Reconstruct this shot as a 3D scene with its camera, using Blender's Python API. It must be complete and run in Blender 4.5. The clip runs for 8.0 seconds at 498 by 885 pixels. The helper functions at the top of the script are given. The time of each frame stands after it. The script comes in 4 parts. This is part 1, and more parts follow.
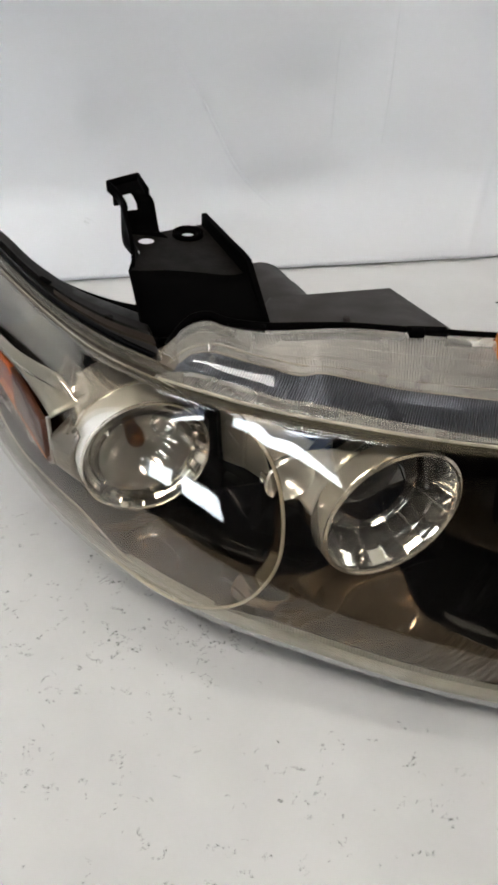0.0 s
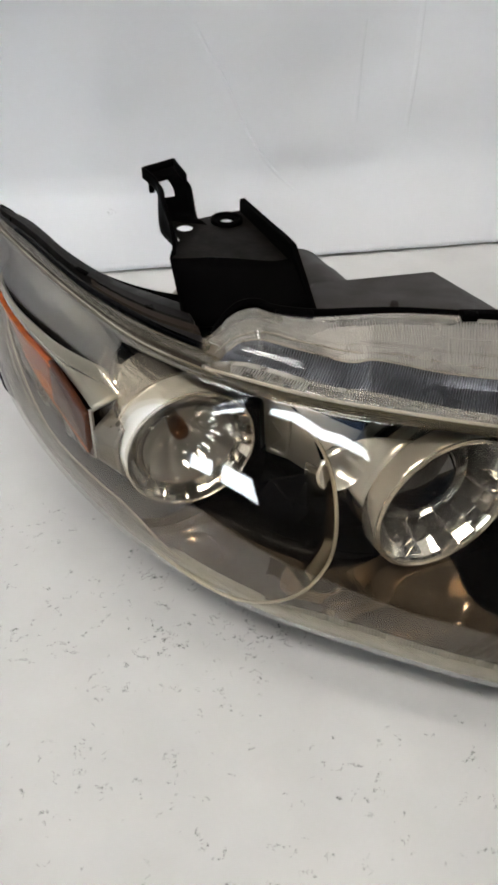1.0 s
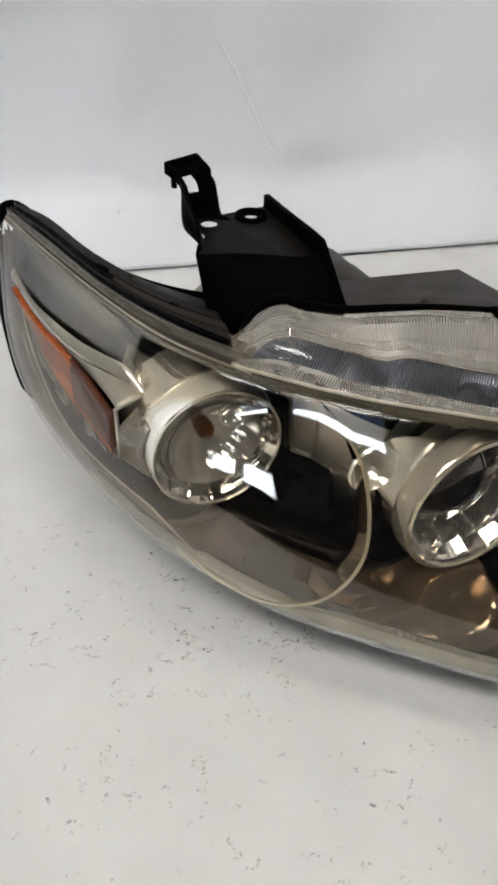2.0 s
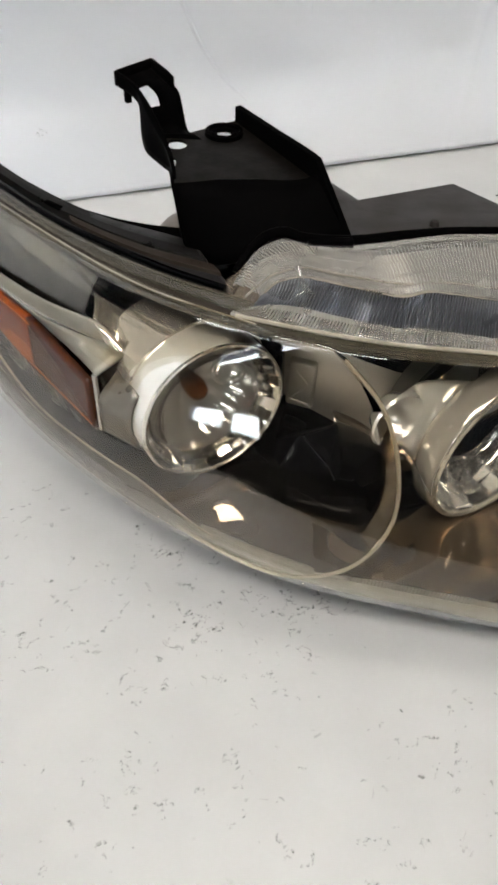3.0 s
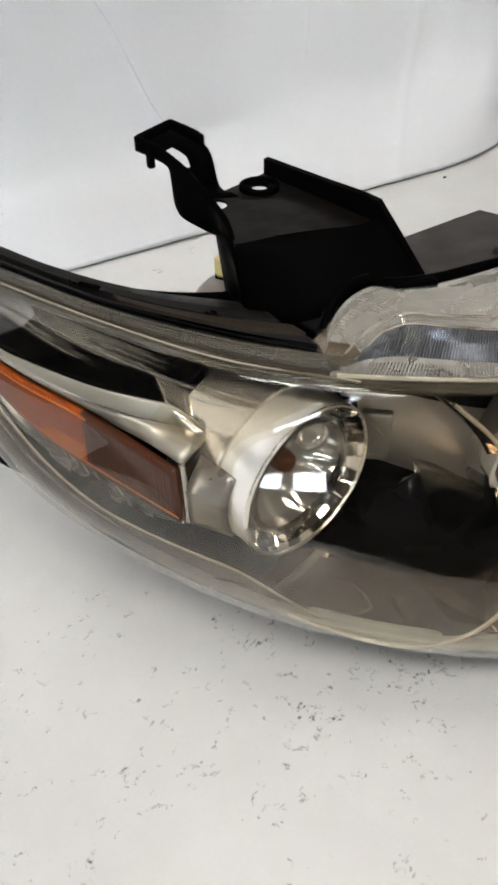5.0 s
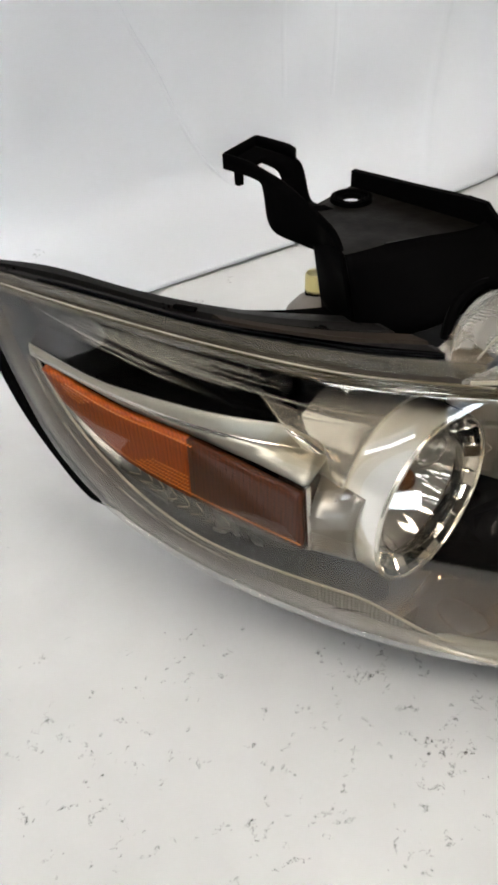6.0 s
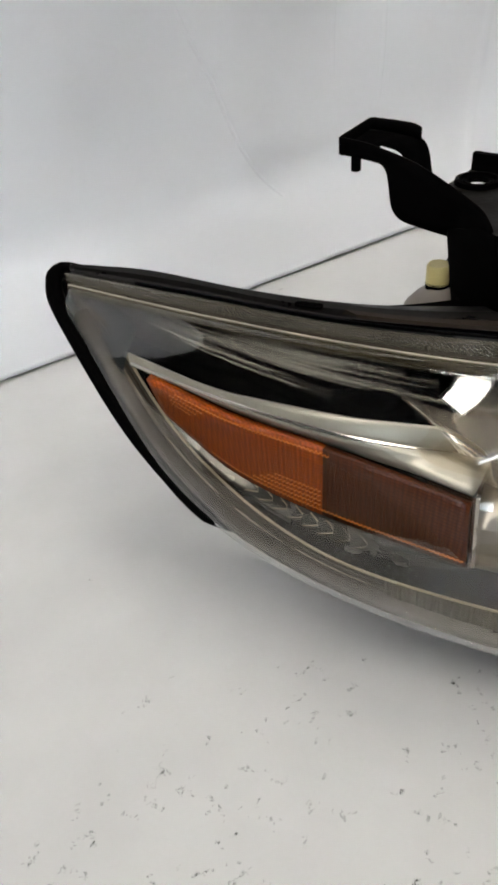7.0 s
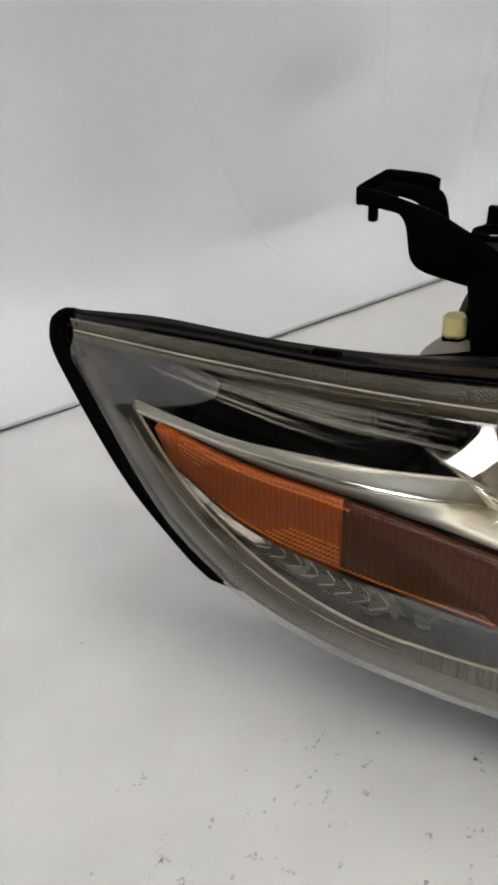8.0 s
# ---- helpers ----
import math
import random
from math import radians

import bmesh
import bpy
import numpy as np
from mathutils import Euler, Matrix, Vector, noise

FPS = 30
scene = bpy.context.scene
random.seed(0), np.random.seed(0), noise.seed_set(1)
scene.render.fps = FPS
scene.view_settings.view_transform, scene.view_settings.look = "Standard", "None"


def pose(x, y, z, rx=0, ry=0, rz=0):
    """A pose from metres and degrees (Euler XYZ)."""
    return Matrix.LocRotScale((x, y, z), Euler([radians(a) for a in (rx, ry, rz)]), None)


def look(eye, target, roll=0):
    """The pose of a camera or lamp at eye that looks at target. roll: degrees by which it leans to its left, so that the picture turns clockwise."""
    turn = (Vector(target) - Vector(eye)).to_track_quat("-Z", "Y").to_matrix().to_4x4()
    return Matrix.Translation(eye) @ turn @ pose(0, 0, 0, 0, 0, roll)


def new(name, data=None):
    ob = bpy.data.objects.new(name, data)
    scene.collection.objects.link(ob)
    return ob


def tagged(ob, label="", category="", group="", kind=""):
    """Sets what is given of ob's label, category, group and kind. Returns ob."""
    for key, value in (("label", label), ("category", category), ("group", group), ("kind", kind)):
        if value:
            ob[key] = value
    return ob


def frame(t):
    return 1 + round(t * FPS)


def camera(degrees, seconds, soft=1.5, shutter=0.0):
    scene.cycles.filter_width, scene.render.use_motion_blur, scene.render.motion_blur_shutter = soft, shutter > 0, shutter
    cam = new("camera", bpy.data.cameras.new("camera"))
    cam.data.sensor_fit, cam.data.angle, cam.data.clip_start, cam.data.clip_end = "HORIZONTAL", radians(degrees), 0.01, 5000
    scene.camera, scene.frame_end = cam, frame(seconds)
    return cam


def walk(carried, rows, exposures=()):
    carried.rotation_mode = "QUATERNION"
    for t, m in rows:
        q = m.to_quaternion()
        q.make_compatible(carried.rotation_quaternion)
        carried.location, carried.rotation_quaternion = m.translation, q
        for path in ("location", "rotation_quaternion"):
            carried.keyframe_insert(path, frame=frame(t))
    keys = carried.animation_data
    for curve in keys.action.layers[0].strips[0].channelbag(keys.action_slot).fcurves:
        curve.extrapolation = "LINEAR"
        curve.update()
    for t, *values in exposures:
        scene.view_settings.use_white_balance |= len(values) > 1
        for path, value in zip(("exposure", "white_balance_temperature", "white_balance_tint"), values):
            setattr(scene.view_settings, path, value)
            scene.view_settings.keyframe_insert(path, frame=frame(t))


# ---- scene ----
cam = camera(38.6, 8.0, soft=3.2)
PATH = [
    (0, (0.037, 0.008, 0.44), (0.085, 1.542, -0.842), 3.0),
    (0.5, (0.016, 0.014, 0.43), (0.06, 1.537, -0.866), 2.0),
    (1, (0.012, 0.016, 0.431), (0.036, 1.536, -0.868), 1.4),
    (1.5, (0.003, 0.01, 0.429), (0.0, 1.555, -0.84), 2.0),
    (3, (-0.054, 0.079, 0.401), (0.2, 1.442, -1.04), 3.0),
    (3.5, (-0.085, 0.101, 0.389), (0.241, 1.381, -1.113), 4.4),
    (4, (-0.1, 0.108, 0.387), (0.256, 1.454, -1.05), 1.6),
    (4.2, (-0.109, 0.107, 0.387), (0.265, 1.516, -0.983), 0.4),
    (5.3, (-0.145, 0.147, 0.38), (0.385, 1.536, -0.958), -1.1),
    (5.5, (-0.154, 0.152, 0.376), (0.396, 1.543, -0.952), -1.6),
    (6, (-0.188, 0.165, 0.368), (0.333, 1.622, -0.9), -3.3),
    (6.5, (-0.225, 0.195, 0.359), (0.339, 1.655, -0.886), -3.7),
    (7, (-0.24, 0.213, 0.343), (0.306, 1.707, -0.869), -5.3),
    (7.5, (-0.246, 0.23, 0.345), (0.339, 1.707, -0.87), -4.6),
    (8, (-0.25, 0.229, 0.329), (0.392, 1.794, -0.739), -3.2),
]
walk(cam, [(t, look(eye, target, roll)) for t, eye, target, roll in PATH], [(0.0, 0.55), (1.5, 0.55), (3.5, 0.69), (6.0, 0.74), (7.0, 0.49), (8.0, 0.40)])

# ---- light and exposure ----
scene.view_settings.exposure = 0.3
world = bpy.data.worlds.new("world")
scene.world = world
world.use_nodes = True
sky = world.node_tree.nodes.new("ShaderNodeTexSky")
sky.sky_type, sky.sun_disc = "NISHITA", False
sky.sun_elevation, sky.sun_rotation = radians(38), radians(250)
world.node_tree.links.new(sky.outputs[0], world.node_tree.nodes["Background"].inputs[0])
world.node_tree.nodes["Background"].inputs[1].default_value = 0.12


ROOM_L, ROOM_R, ROOM_F, ROOM_H = -3.9, 2.6, -2.5, 2.8
# openings in the wall behind the camera: x from, x to, z from, z to
OPENINGS = ((-3.6, -2.45, 1.0, 1.42), (-2.25, -1.5, 1.0, 1.42), (-3.1, -1.75, 2.34, 2.62), (-1.15, 0.18, 2.34, 2.6))

# ---- materials ----


def material(name):
    m = bpy.data.materials.new(name)
    m.use_nodes = True
    return m, m.node_tree, m.node_tree.nodes["Principled BSDF"]


def solid(name, colour, rough=0.5, metal=0.0, grain=0.0, grain_scale=400.0, vary=0.0, vary_scale=30.0, coat=0.0, rough_vary=0.0, spec=0.5, ior=1.5):
    """A node material: colour varied by large noise, fine relief by small noise."""
    m, tree, bsdf = material(name)
    n, ln = tree.nodes, tree.links
    bsdf.inputs["Metallic"].default_value = metal
    bsdf.inputs["Roughness"].default_value = rough
    bsdf.inputs["Coat Weight"].default_value = coat
    bsdf.inputs["Specular IOR Level"].default_value = spec
    bsdf.inputs["IOR"].default_value = ior
    bsdf.inputs["Base Color"].default_value = (*colour, 1)
    coord = n.new("ShaderNodeTexCoord")
    if vary or rough_vary:
        tex = n.new("ShaderNodeTexNoise")
        tex.inputs["Scale"].default_value, tex.inputs["Detail"].default_value = vary_scale, 3
        ln.new(coord.outputs["Object"], tex.inputs["Vector"])
        if vary:
            mix = n.new("ShaderNodeMix")
            mix.data_type = "RGBA"
            mix.inputs["A"].default_value = (*[c * (1 - vary) for c in colour], 1)
            mix.inputs["B"].default_value = (*[min(1, c * (1 + vary)) for c in colour], 1)
            ln.new(tex.outputs["Fac"], mix.inputs["Factor"])
            ln.new(mix.outputs["Result"], bsdf.inputs["Base Color"])
        if rough_vary:
            rng = n.new("ShaderNodeMapRange")
            rng.inputs["From Min"].default_value, rng.inputs["From Max"].default_value = 0.3, 0.7
            rng.inputs["To Min"].default_value, rng.inputs["To Max"].default_value = max(0.01, rough - rough_vary), rough + rough_vary
            ln.new(tex.outputs["Fac"], rng.inputs["Value"])
            ln.new(rng.outputs["Result"], bsdf.inputs["Roughness"])
    if grain:
        fine = n.new("ShaderNodeTexNoise")
        fine.inputs["Scale"].default_value, fine.inputs["Detail"].default_value = grain_scale, 4
        ln.new(coord.outputs["Object"], fine.inputs["Vector"])
        bump = n.new("ShaderNodeBump")
        bump.inputs["Strength"].default_value, bump.inputs["Distance"].default_value = grain, 0.001
        ln.new(fine.outputs["Fac"], bump.inputs["Height"])
        ln.new(bump.outputs["Normal"], bsdf.inputs["Normal"])
    return m


def clear(name, tint, haze=0.04, haze_colour=(0.7, 0.68, 0.62), rough=0.02, ior=1.5, scratch=0.0, blotch=0.0):
    """Clear moulded plastic: see-through with Fresnel gloss and a little haze."""
    m, tree, bsdf = material(name)
    n, ln = tree.nodes, tree.links
    n.remove(bsdf)
    out = n["Material Output"]
    see, gloss, dull = n.new("ShaderNodeBsdfTransparent"), n.new("ShaderNodeBsdfGlossy"), n.new("ShaderNodeBsdfDiffuse")
    see.inputs["Color"].default_value = (*tint, 1)
    gloss.inputs["Roughness"].default_value = rough
    dull.inputs["Color"].default_value = (*haze_colour, 1)
    face, power, fres = n.new("ShaderNodeLayerWeight"), n.new("ShaderNodeMath"), n.new("ShaderNodeMapRange")
    power.operation = "POWER"
    power.inputs[1].default_value = 3.1
    ln.new(face.outputs["Facing"], power.inputs[0])
    ln.new(power.outputs[0], fres.inputs["Value"])
    fres.inputs["To Min"].default_value, fres.inputs["To Max"].default_value = ((ior - 1) / (ior + 1)) ** 2, 1.0
    hz, gl = n.new("ShaderNodeMixShader"), n.new("ShaderNodeMixShader")
    hz.inputs["Fac"].default_value = haze
    coord = n.new("ShaderNodeTexCoord")
    if blotch:
        tex = n.new("ShaderNodeTexNoise")
        tex.inputs["Scale"].default_value, tex.inputs["Detail"].default_value = 40, 2
        ln.new(coord.outputs["Object"], tex.inputs["Vector"])
        rng = n.new("ShaderNodeMapRange")
        rng.inputs["From Min"].default_value, rng.inputs["From Max"].default_value = 0.35, 0.75
        rng.inputs["To Min"].default_value, rng.inputs["To Max"].default_value = haze, haze + blotch
        ln.new(tex.outputs["Fac"], rng.inputs["Value"])
        ln.new(rng.outputs["Result"], hz.inputs["Fac"])
    if scratch:
        fine = n.new("ShaderNodeTexNoise")
        fine.inputs["Scale"].default_value = 90
        ln.new(coord.outputs["Object"], fine.inputs["Vector"])
        bump = n.new("ShaderNodeBump")
        bump.inputs["Strength"].default_value, bump.inputs["Distance"].default_value = scratch, 0.001
        ln.new(fine.outputs["Fac"], bump.inputs["Height"])
        ln.new(bump.outputs["Normal"], gloss.inputs["Normal"])
    ln.new(see.outputs[0], hz.inputs[1])
    ln.new(dull.outputs[0], hz.inputs[2])
    ln.new(fres.outputs[0], gl.inputs["Fac"])
    ln.new(hz.outputs[0], gl.inputs[1])
    ln.new(gloss.outputs[0], gl.inputs[2])
    ln.new(gl.outputs[0], out.inputs["Surface"])
    return m


def glow(name, colour, strength):
    m, tree, bsdf = material(name)
    bsdf.inputs["Base Color"].default_value = (*colour, 1)
    bsdf.inputs["Emission Color"].default_value = (*colour, 1)
    bsdf.inputs["Emission Strength"].default_value = strength
    return m


def prism(name, colour, scale, rough=0.25, trans=0.3):
    """Moulded reflector plastic with a fine grid of prisms."""
    m, tree, bsdf = material(name)
    n, ln = tree.nodes, tree.links
    bsdf.inputs["Base Color"].default_value = (*colour, 1)
    bsdf.inputs["Roughness"].default_value = rough
    bsdf.inputs["Specular IOR Level"].default_value = 0.2
    bsdf.inputs["Coat Weight"].default_value, bsdf.inputs["Coat Roughness"].default_value = 0.22, 0.3
    coord = n.new("ShaderNodeTexCoord")
    vor = n.new("ShaderNodeTexVoronoi")
    vor.inputs["Scale"].default_value, vor.inputs["Randomness"].default_value = scale, 0.12
    ln.new(coord.outputs["Object"], vor.inputs["Vector"])
    bump = n.new("ShaderNodeBump")
    bump.inputs["Strength"].default_value, bump.inputs["Distance"].default_value = 0.45, 0.001
    ln.new(vor.outputs["Distance"], bump.inputs["Height"])
    ln.new(bump.outputs["Normal"], bsdf.inputs["Normal"])
    ramp = n.new("ShaderNodeMix")
    ramp.data_type = "RGBA"
    ramp.inputs["A"].default_value = (*[c * 1.6 for c in colour], 1)
    ramp.inputs["B"].default_value = (*[c * 0.3 for c in colour], 1)
    ln.new(vor.outputs["Distance"], ramp.inputs["Factor"])
    ln.new(ramp.outputs["Result"], bsdf.inputs["Base Color"])
    return m


M_FLOOR = solid("white_painted_board", (0.50, 0.497, 0.488), 0.36, grain=0.15, grain_scale=120, vary=0.14, vary_scale=14, rough_vary=0.08)
M_SHEET = solid("white_vinyl_sheet", (0.82, 0.832, 0.862), 0.55, grain=0.06, grain_scale=60, vary=0.02, vary_scale=4)
# Unseen room: near-black wall and ceiling paint keeps the lens reflections dark.
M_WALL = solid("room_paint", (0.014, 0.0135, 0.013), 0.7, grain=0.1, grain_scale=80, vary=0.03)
M_DARKPANEL = solid("dark_panel_paint", (0.050, 0.044, 0.038), 0.6, grain=0.1, grain_scale=80, vary=0.1, vary_scale=3)
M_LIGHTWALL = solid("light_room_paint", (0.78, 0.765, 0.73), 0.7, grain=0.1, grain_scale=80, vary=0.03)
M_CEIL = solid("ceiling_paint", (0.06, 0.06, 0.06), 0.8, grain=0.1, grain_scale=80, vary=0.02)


def smudge(name, colour, most):
    """Thin dirt with a ragged, broken edge."""
    m, tree, bsdf = material(name)
    n, ln = tree.nodes, tree.links
    bsdf.inputs["Base Color"].default_value = (*colour, 1)
    bsdf.inputs["Roughness"].default_value = 0.8
    coord, tex, rng_node, see, mix = n.new("ShaderNodeTexCoord"), n.new("ShaderNodeTexNoise"), n.new("ShaderNodeMapRange"), n.new("ShaderNodeBsdfTransparent"), n.new("ShaderNodeMixShader")
    tex.inputs["Scale"].default_value, tex.inputs["Detail"].default_value, tex.inputs["Roughness"].default_value = 420, 5, 0.75
    rng_node.inputs["From Min"].default_value, rng_node.inputs["From Max"].default_value = 0.47, 0.62
    rng_node.inputs["To Max"].default_value = most
    ln.new(coord.outputs["Object"], tex.inputs["Vector"])
    ln.new(tex.outputs["Fac"], rng_node.inputs["Value"])
    ln.new(rng_node.outputs["Result"], mix.inputs["Fac"])
    ln.new(see.outputs[0], mix.inputs[1])
    ln.new(bsdf.outputs[0], mix.inputs[2])
    ln.new(mix.outputs[0], n["Material Output"].inputs["Surface"])
    return m


M_MARK = smudge("dark_scuff", (0.12, 0.115, 0.11), 0.64)
M_MARK_LIGHT = smudge("grey_scuff", (0.22, 0.20, 0.17), 0.40)
M_BLACK = solid("black_moulded_plastic", (0.0016, 0.0015, 0.0015), 0.42, grain=0.08, grain_scale=700, vary=0.3, vary_scale=60, rough_vary=0.1, spec=0.12, ior=1.06)
# Lighter brown copy of the bracket black: the plate's sheen put in colour.
M_BLACKTOP = solid("black_plastic_with_sheen", (0.0034, 0.0027, 0.0021), 0.42, grain=0.12, grain_scale=500, vary=0.4, vary_scale=70, rough_vary=0.12, spec=0.08)
M_HOUSING = solid("dark_grey_housing_plastic", (0.0185, 0.0155, 0.013), 0.55, grain=0.25, grain_scale=900, vary=0.25, vary_scale=40, rough_vary=0.08, spec=0.25)
M_FLANGE = solid("dark_flange_plastic", (0.007, 0.0064, 0.006), 0.38, grain=0.1, grain_scale=500, vary=0.4, vary_scale=70, rough_vary=0.12, spec=0.14)
M_GLOSSBLACK = solid("gloss_black_plastic", (0.0005, 0.0005, 0.0006), 0.08, vary=0.2, spec=0.3, ior=1.14)
M_CHROME = solid("chrome_plating", (0.82, 0.80, 0.77), 0.06, metal=1.0, rough_vary=0.03, vary_scale=60)
M_SATIN = solid("satin_champagne_plating", (0.46, 0.43, 0.385), 0.18, metal=0.9, rough_vary=0.03, vary_scale=60)
M_BRONZE = solid("bronze_smoked_plating", (0.26, 0.22, 0.17), 0.08, metal=1.0, rough_vary=0.04)
M_RIM = solid("champagne_rim_plating", (0.78, 0.74, 0.665), 0.22, metal=0.75, rough_vary=0.03, vary=0.05, vary_scale=80, coat=0.3)
M_WHITEBAND = solid("pale_silver_band", (0.86, 0.845, 0.80), 0.14, metal=0.56, rough_vary=0.03, vary=0.03, vary_scale=60)
M_LEDGE = solid("grey_ledge_plating", (0.10, 0.103, 0.105), 0.26, metal=0.6, rough_vary=0.05, vary=0.2, vary_scale=50)
M_SILVER = solid("bright_silver_plating", (0.88, 0.85, 0.795), 0.13, metal=0.82, rough_vary=0.02, vary=0.04, vary_scale=60)
M_CHAMP = solid("pale_champagne_plating", (0.27, 0.25, 0.205), 0.36, metal=0.6, rough_vary=0.05, vary=0.12, vary_scale=60)
M_BAND = solid("taupe_silver_plating", (0.62, 0.565, 0.49), 0.34, metal=0.55, rough_vary=0.03, vary=0.04, vary_scale=60)
M_SHROUD = solid("cream_champagne_plating", (0.80, 0.77, 0.71), 0.12, metal=0.72, rough_vary=0.03, vary=0.05, vary_scale=60)
M_WEB = solid("bright_web_plating", (0.84, 0.84, 0.82), 0.2, metal=0.64, rough_vary=0.02, vary=0.03, vary_scale=60)
M_FLARE = solid("chrome_flare_plating", (0.92, 0.915, 0.90), 0.06, metal=0.90, rough_vary=0.02)
M_BOWL = solid("bright_bowl_plating", (0.90, 0.89, 0.87), 0.09, metal=0.72, rough_vary=0.05)
M_GREYREF = solid("grey_reflector_plating", (0.30, 0.30, 0.31), 0.4, metal=1.0, rough_vary=0.05)
M_LENS = clear("clear_headlight_plastic", (0.97, 0.945, 0.90), 0.0, rough=0.012, ior=1.6)
M_COVER = clear("smooth_window_plastic", (0.95, 0.94, 0.92), 0.0, (0.5, 0.48, 0.42), rough=0.02, ior=1.5)
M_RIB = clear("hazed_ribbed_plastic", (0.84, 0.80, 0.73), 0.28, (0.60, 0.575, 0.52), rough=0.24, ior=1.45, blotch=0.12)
# Dark copy of the rib plastic: refraction between ribs put into colour.
M_RIBDARK = clear("hazed_rib_dark_line", (0.66, 0.63, 0.58), 0.22, (0.27, 0.25, 0.215), rough=0.3, ior=1.35, blotch=0.05)
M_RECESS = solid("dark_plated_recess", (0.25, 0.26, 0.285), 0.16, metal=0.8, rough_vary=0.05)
M_RECESSLINE = solid("dark_recess_rib_line", (0.09, 0.094, 0.105), 0.3, metal=0.5, rough_vary=0.05)


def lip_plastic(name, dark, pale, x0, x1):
    """Moulded lens edge, painted brown-dark at the wing for black housing behind, paling to grey along its length."""
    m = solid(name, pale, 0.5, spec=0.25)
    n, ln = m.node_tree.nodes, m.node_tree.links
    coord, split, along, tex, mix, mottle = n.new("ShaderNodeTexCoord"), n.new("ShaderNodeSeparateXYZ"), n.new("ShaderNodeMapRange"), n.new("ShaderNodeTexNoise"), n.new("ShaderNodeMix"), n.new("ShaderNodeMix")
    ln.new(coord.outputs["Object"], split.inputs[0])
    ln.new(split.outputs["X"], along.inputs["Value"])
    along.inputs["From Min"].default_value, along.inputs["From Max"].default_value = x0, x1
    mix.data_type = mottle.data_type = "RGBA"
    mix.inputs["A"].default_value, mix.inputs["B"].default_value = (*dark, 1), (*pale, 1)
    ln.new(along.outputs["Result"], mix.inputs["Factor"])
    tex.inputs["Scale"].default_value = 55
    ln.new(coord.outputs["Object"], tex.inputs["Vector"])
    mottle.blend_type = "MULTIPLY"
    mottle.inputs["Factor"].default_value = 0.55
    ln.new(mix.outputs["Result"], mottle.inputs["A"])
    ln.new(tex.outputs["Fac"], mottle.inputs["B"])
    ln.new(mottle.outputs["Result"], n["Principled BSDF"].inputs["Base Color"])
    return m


# The dark end is put into the colour: black housing behind the plastic.
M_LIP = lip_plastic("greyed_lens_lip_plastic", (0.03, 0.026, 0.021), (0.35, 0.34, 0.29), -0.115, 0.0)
M_GOLD = clear("yellowed_seam_plastic", (0.48, 0.425, 0.32), 0.10, (0.32, 0.28, 0.20), rough=0.22, blotch=0.10)
M_BEAD = clear("bright_bead_plastic", (0.82, 0.78, 0.68), 0.42, (0.60, 0.55, 0.44), rough=0.08, blotch=0.2)
M_CHEEK = clear("yellowed_cheek_plastic", (0.6, 0.52, 0.4), 0.25, (0.26, 0.21, 0.15), rough=0.3, blotch=0.15)
M_CREST = clear("pale_crest_plastic", (0.85, 0.82, 0.76), 0.34, (0.55, 0.50, 0.42), rough=0.12, blotch=0.15)
M_STRIP = clear("pale_reflection_streak", (0.88, 0.89, 0.89), 0.23, (0.62, 0.64, 0.63), rough=0.05, blotch=0.06)
M_GLASSRING = clear("moulded_glass_ring", (0.93, 0.93, 0.92), 0.10, (0.7, 0.7, 0.67), rough=0.03)
M_GLASS = clear("clear_bulb_glass", (0.97, 0.97, 0.97), 0.0, rough=0.01, ior=1.35)
M_AMBER = prism("amber_reflector_plastic", (0.235, 0.043, 0.003), 560)
M_AMBER_DARK = prism("dark_amber_marker_plastic", (0.046, 0.0095, 0.0012), 560)
M_AMBERGLASS = clear("amber_tinted_glass", (0.85, 0.55, 0.35), 0.4, (0.42, 0.15, 0.055), rough=0.03)
M_PRISM = solid("bright_amber_prism_plastic", (0.42, 0.12, 0.012), 0.4, vary=0.2, vary_scale=200, spec=0.2)
M_TIP = solid("slate_tinted_tip", (0.010, 0.013, 0.018), 0.5, spec=0.12, vary=0.2, vary_scale=50)
M_SLOTBED = solid("brown_dark_strip_plastic", (0.022, 0.017, 0.013), 0.4, vary=0.3, vary_scale=60, spec=0.2, ior=1.2)
M_AMBERBULB = solid("amber_bulb_coating", (0.55, 0.17, 0.03), 0.15, coat=0.5, vary=0.1)
M_YELLOW = solid("pale_yellow_plastic", (0.62, 0.52, 0.22), 0.4, grain=0.05, vary=0.1)
M_PROJ = solid("dark_projector_glass", (0.010, 0.013, 0.02), 0.03, coat=1.0)
M_RUST = solid("dirty_grey_socket", (0.16, 0.14, 0.12), 0.5, vary=0.3, vary_scale=90)
M_PIANO = solid("piano_black_plastic", (0.002, 0.002, 0.003), 0.08, spec=0.35, ior=1.25, vary=0.2, rough_vary=0.03, vary_scale=50)
M_FLOORPAN = solid("smoked_taupe_plating", (0.25, 0.20, 0.15), 0.05, metal=0.8, rough_vary=0.02, vary=0.06, vary_scale=40)
M_TAUPE = solid("taupe_satin_plating", (0.20, 0.182, 0.155), 0.3, metal=0.5, rough_vary=0.04, vary=0.06, vary_scale=60)
M_DAY = glow("daylight_backdrop", (0.80, 0.90, 1.0), 11.5)
M_PANEL = glow("lamp_diffuser", (1.0, 0.962, 0.912), 13.4)
M_FRAME = solid("white_frame_paint", (0.75, 0.75, 0.74), 0.4, vary=0.03)

# ---- mesh helpers ----


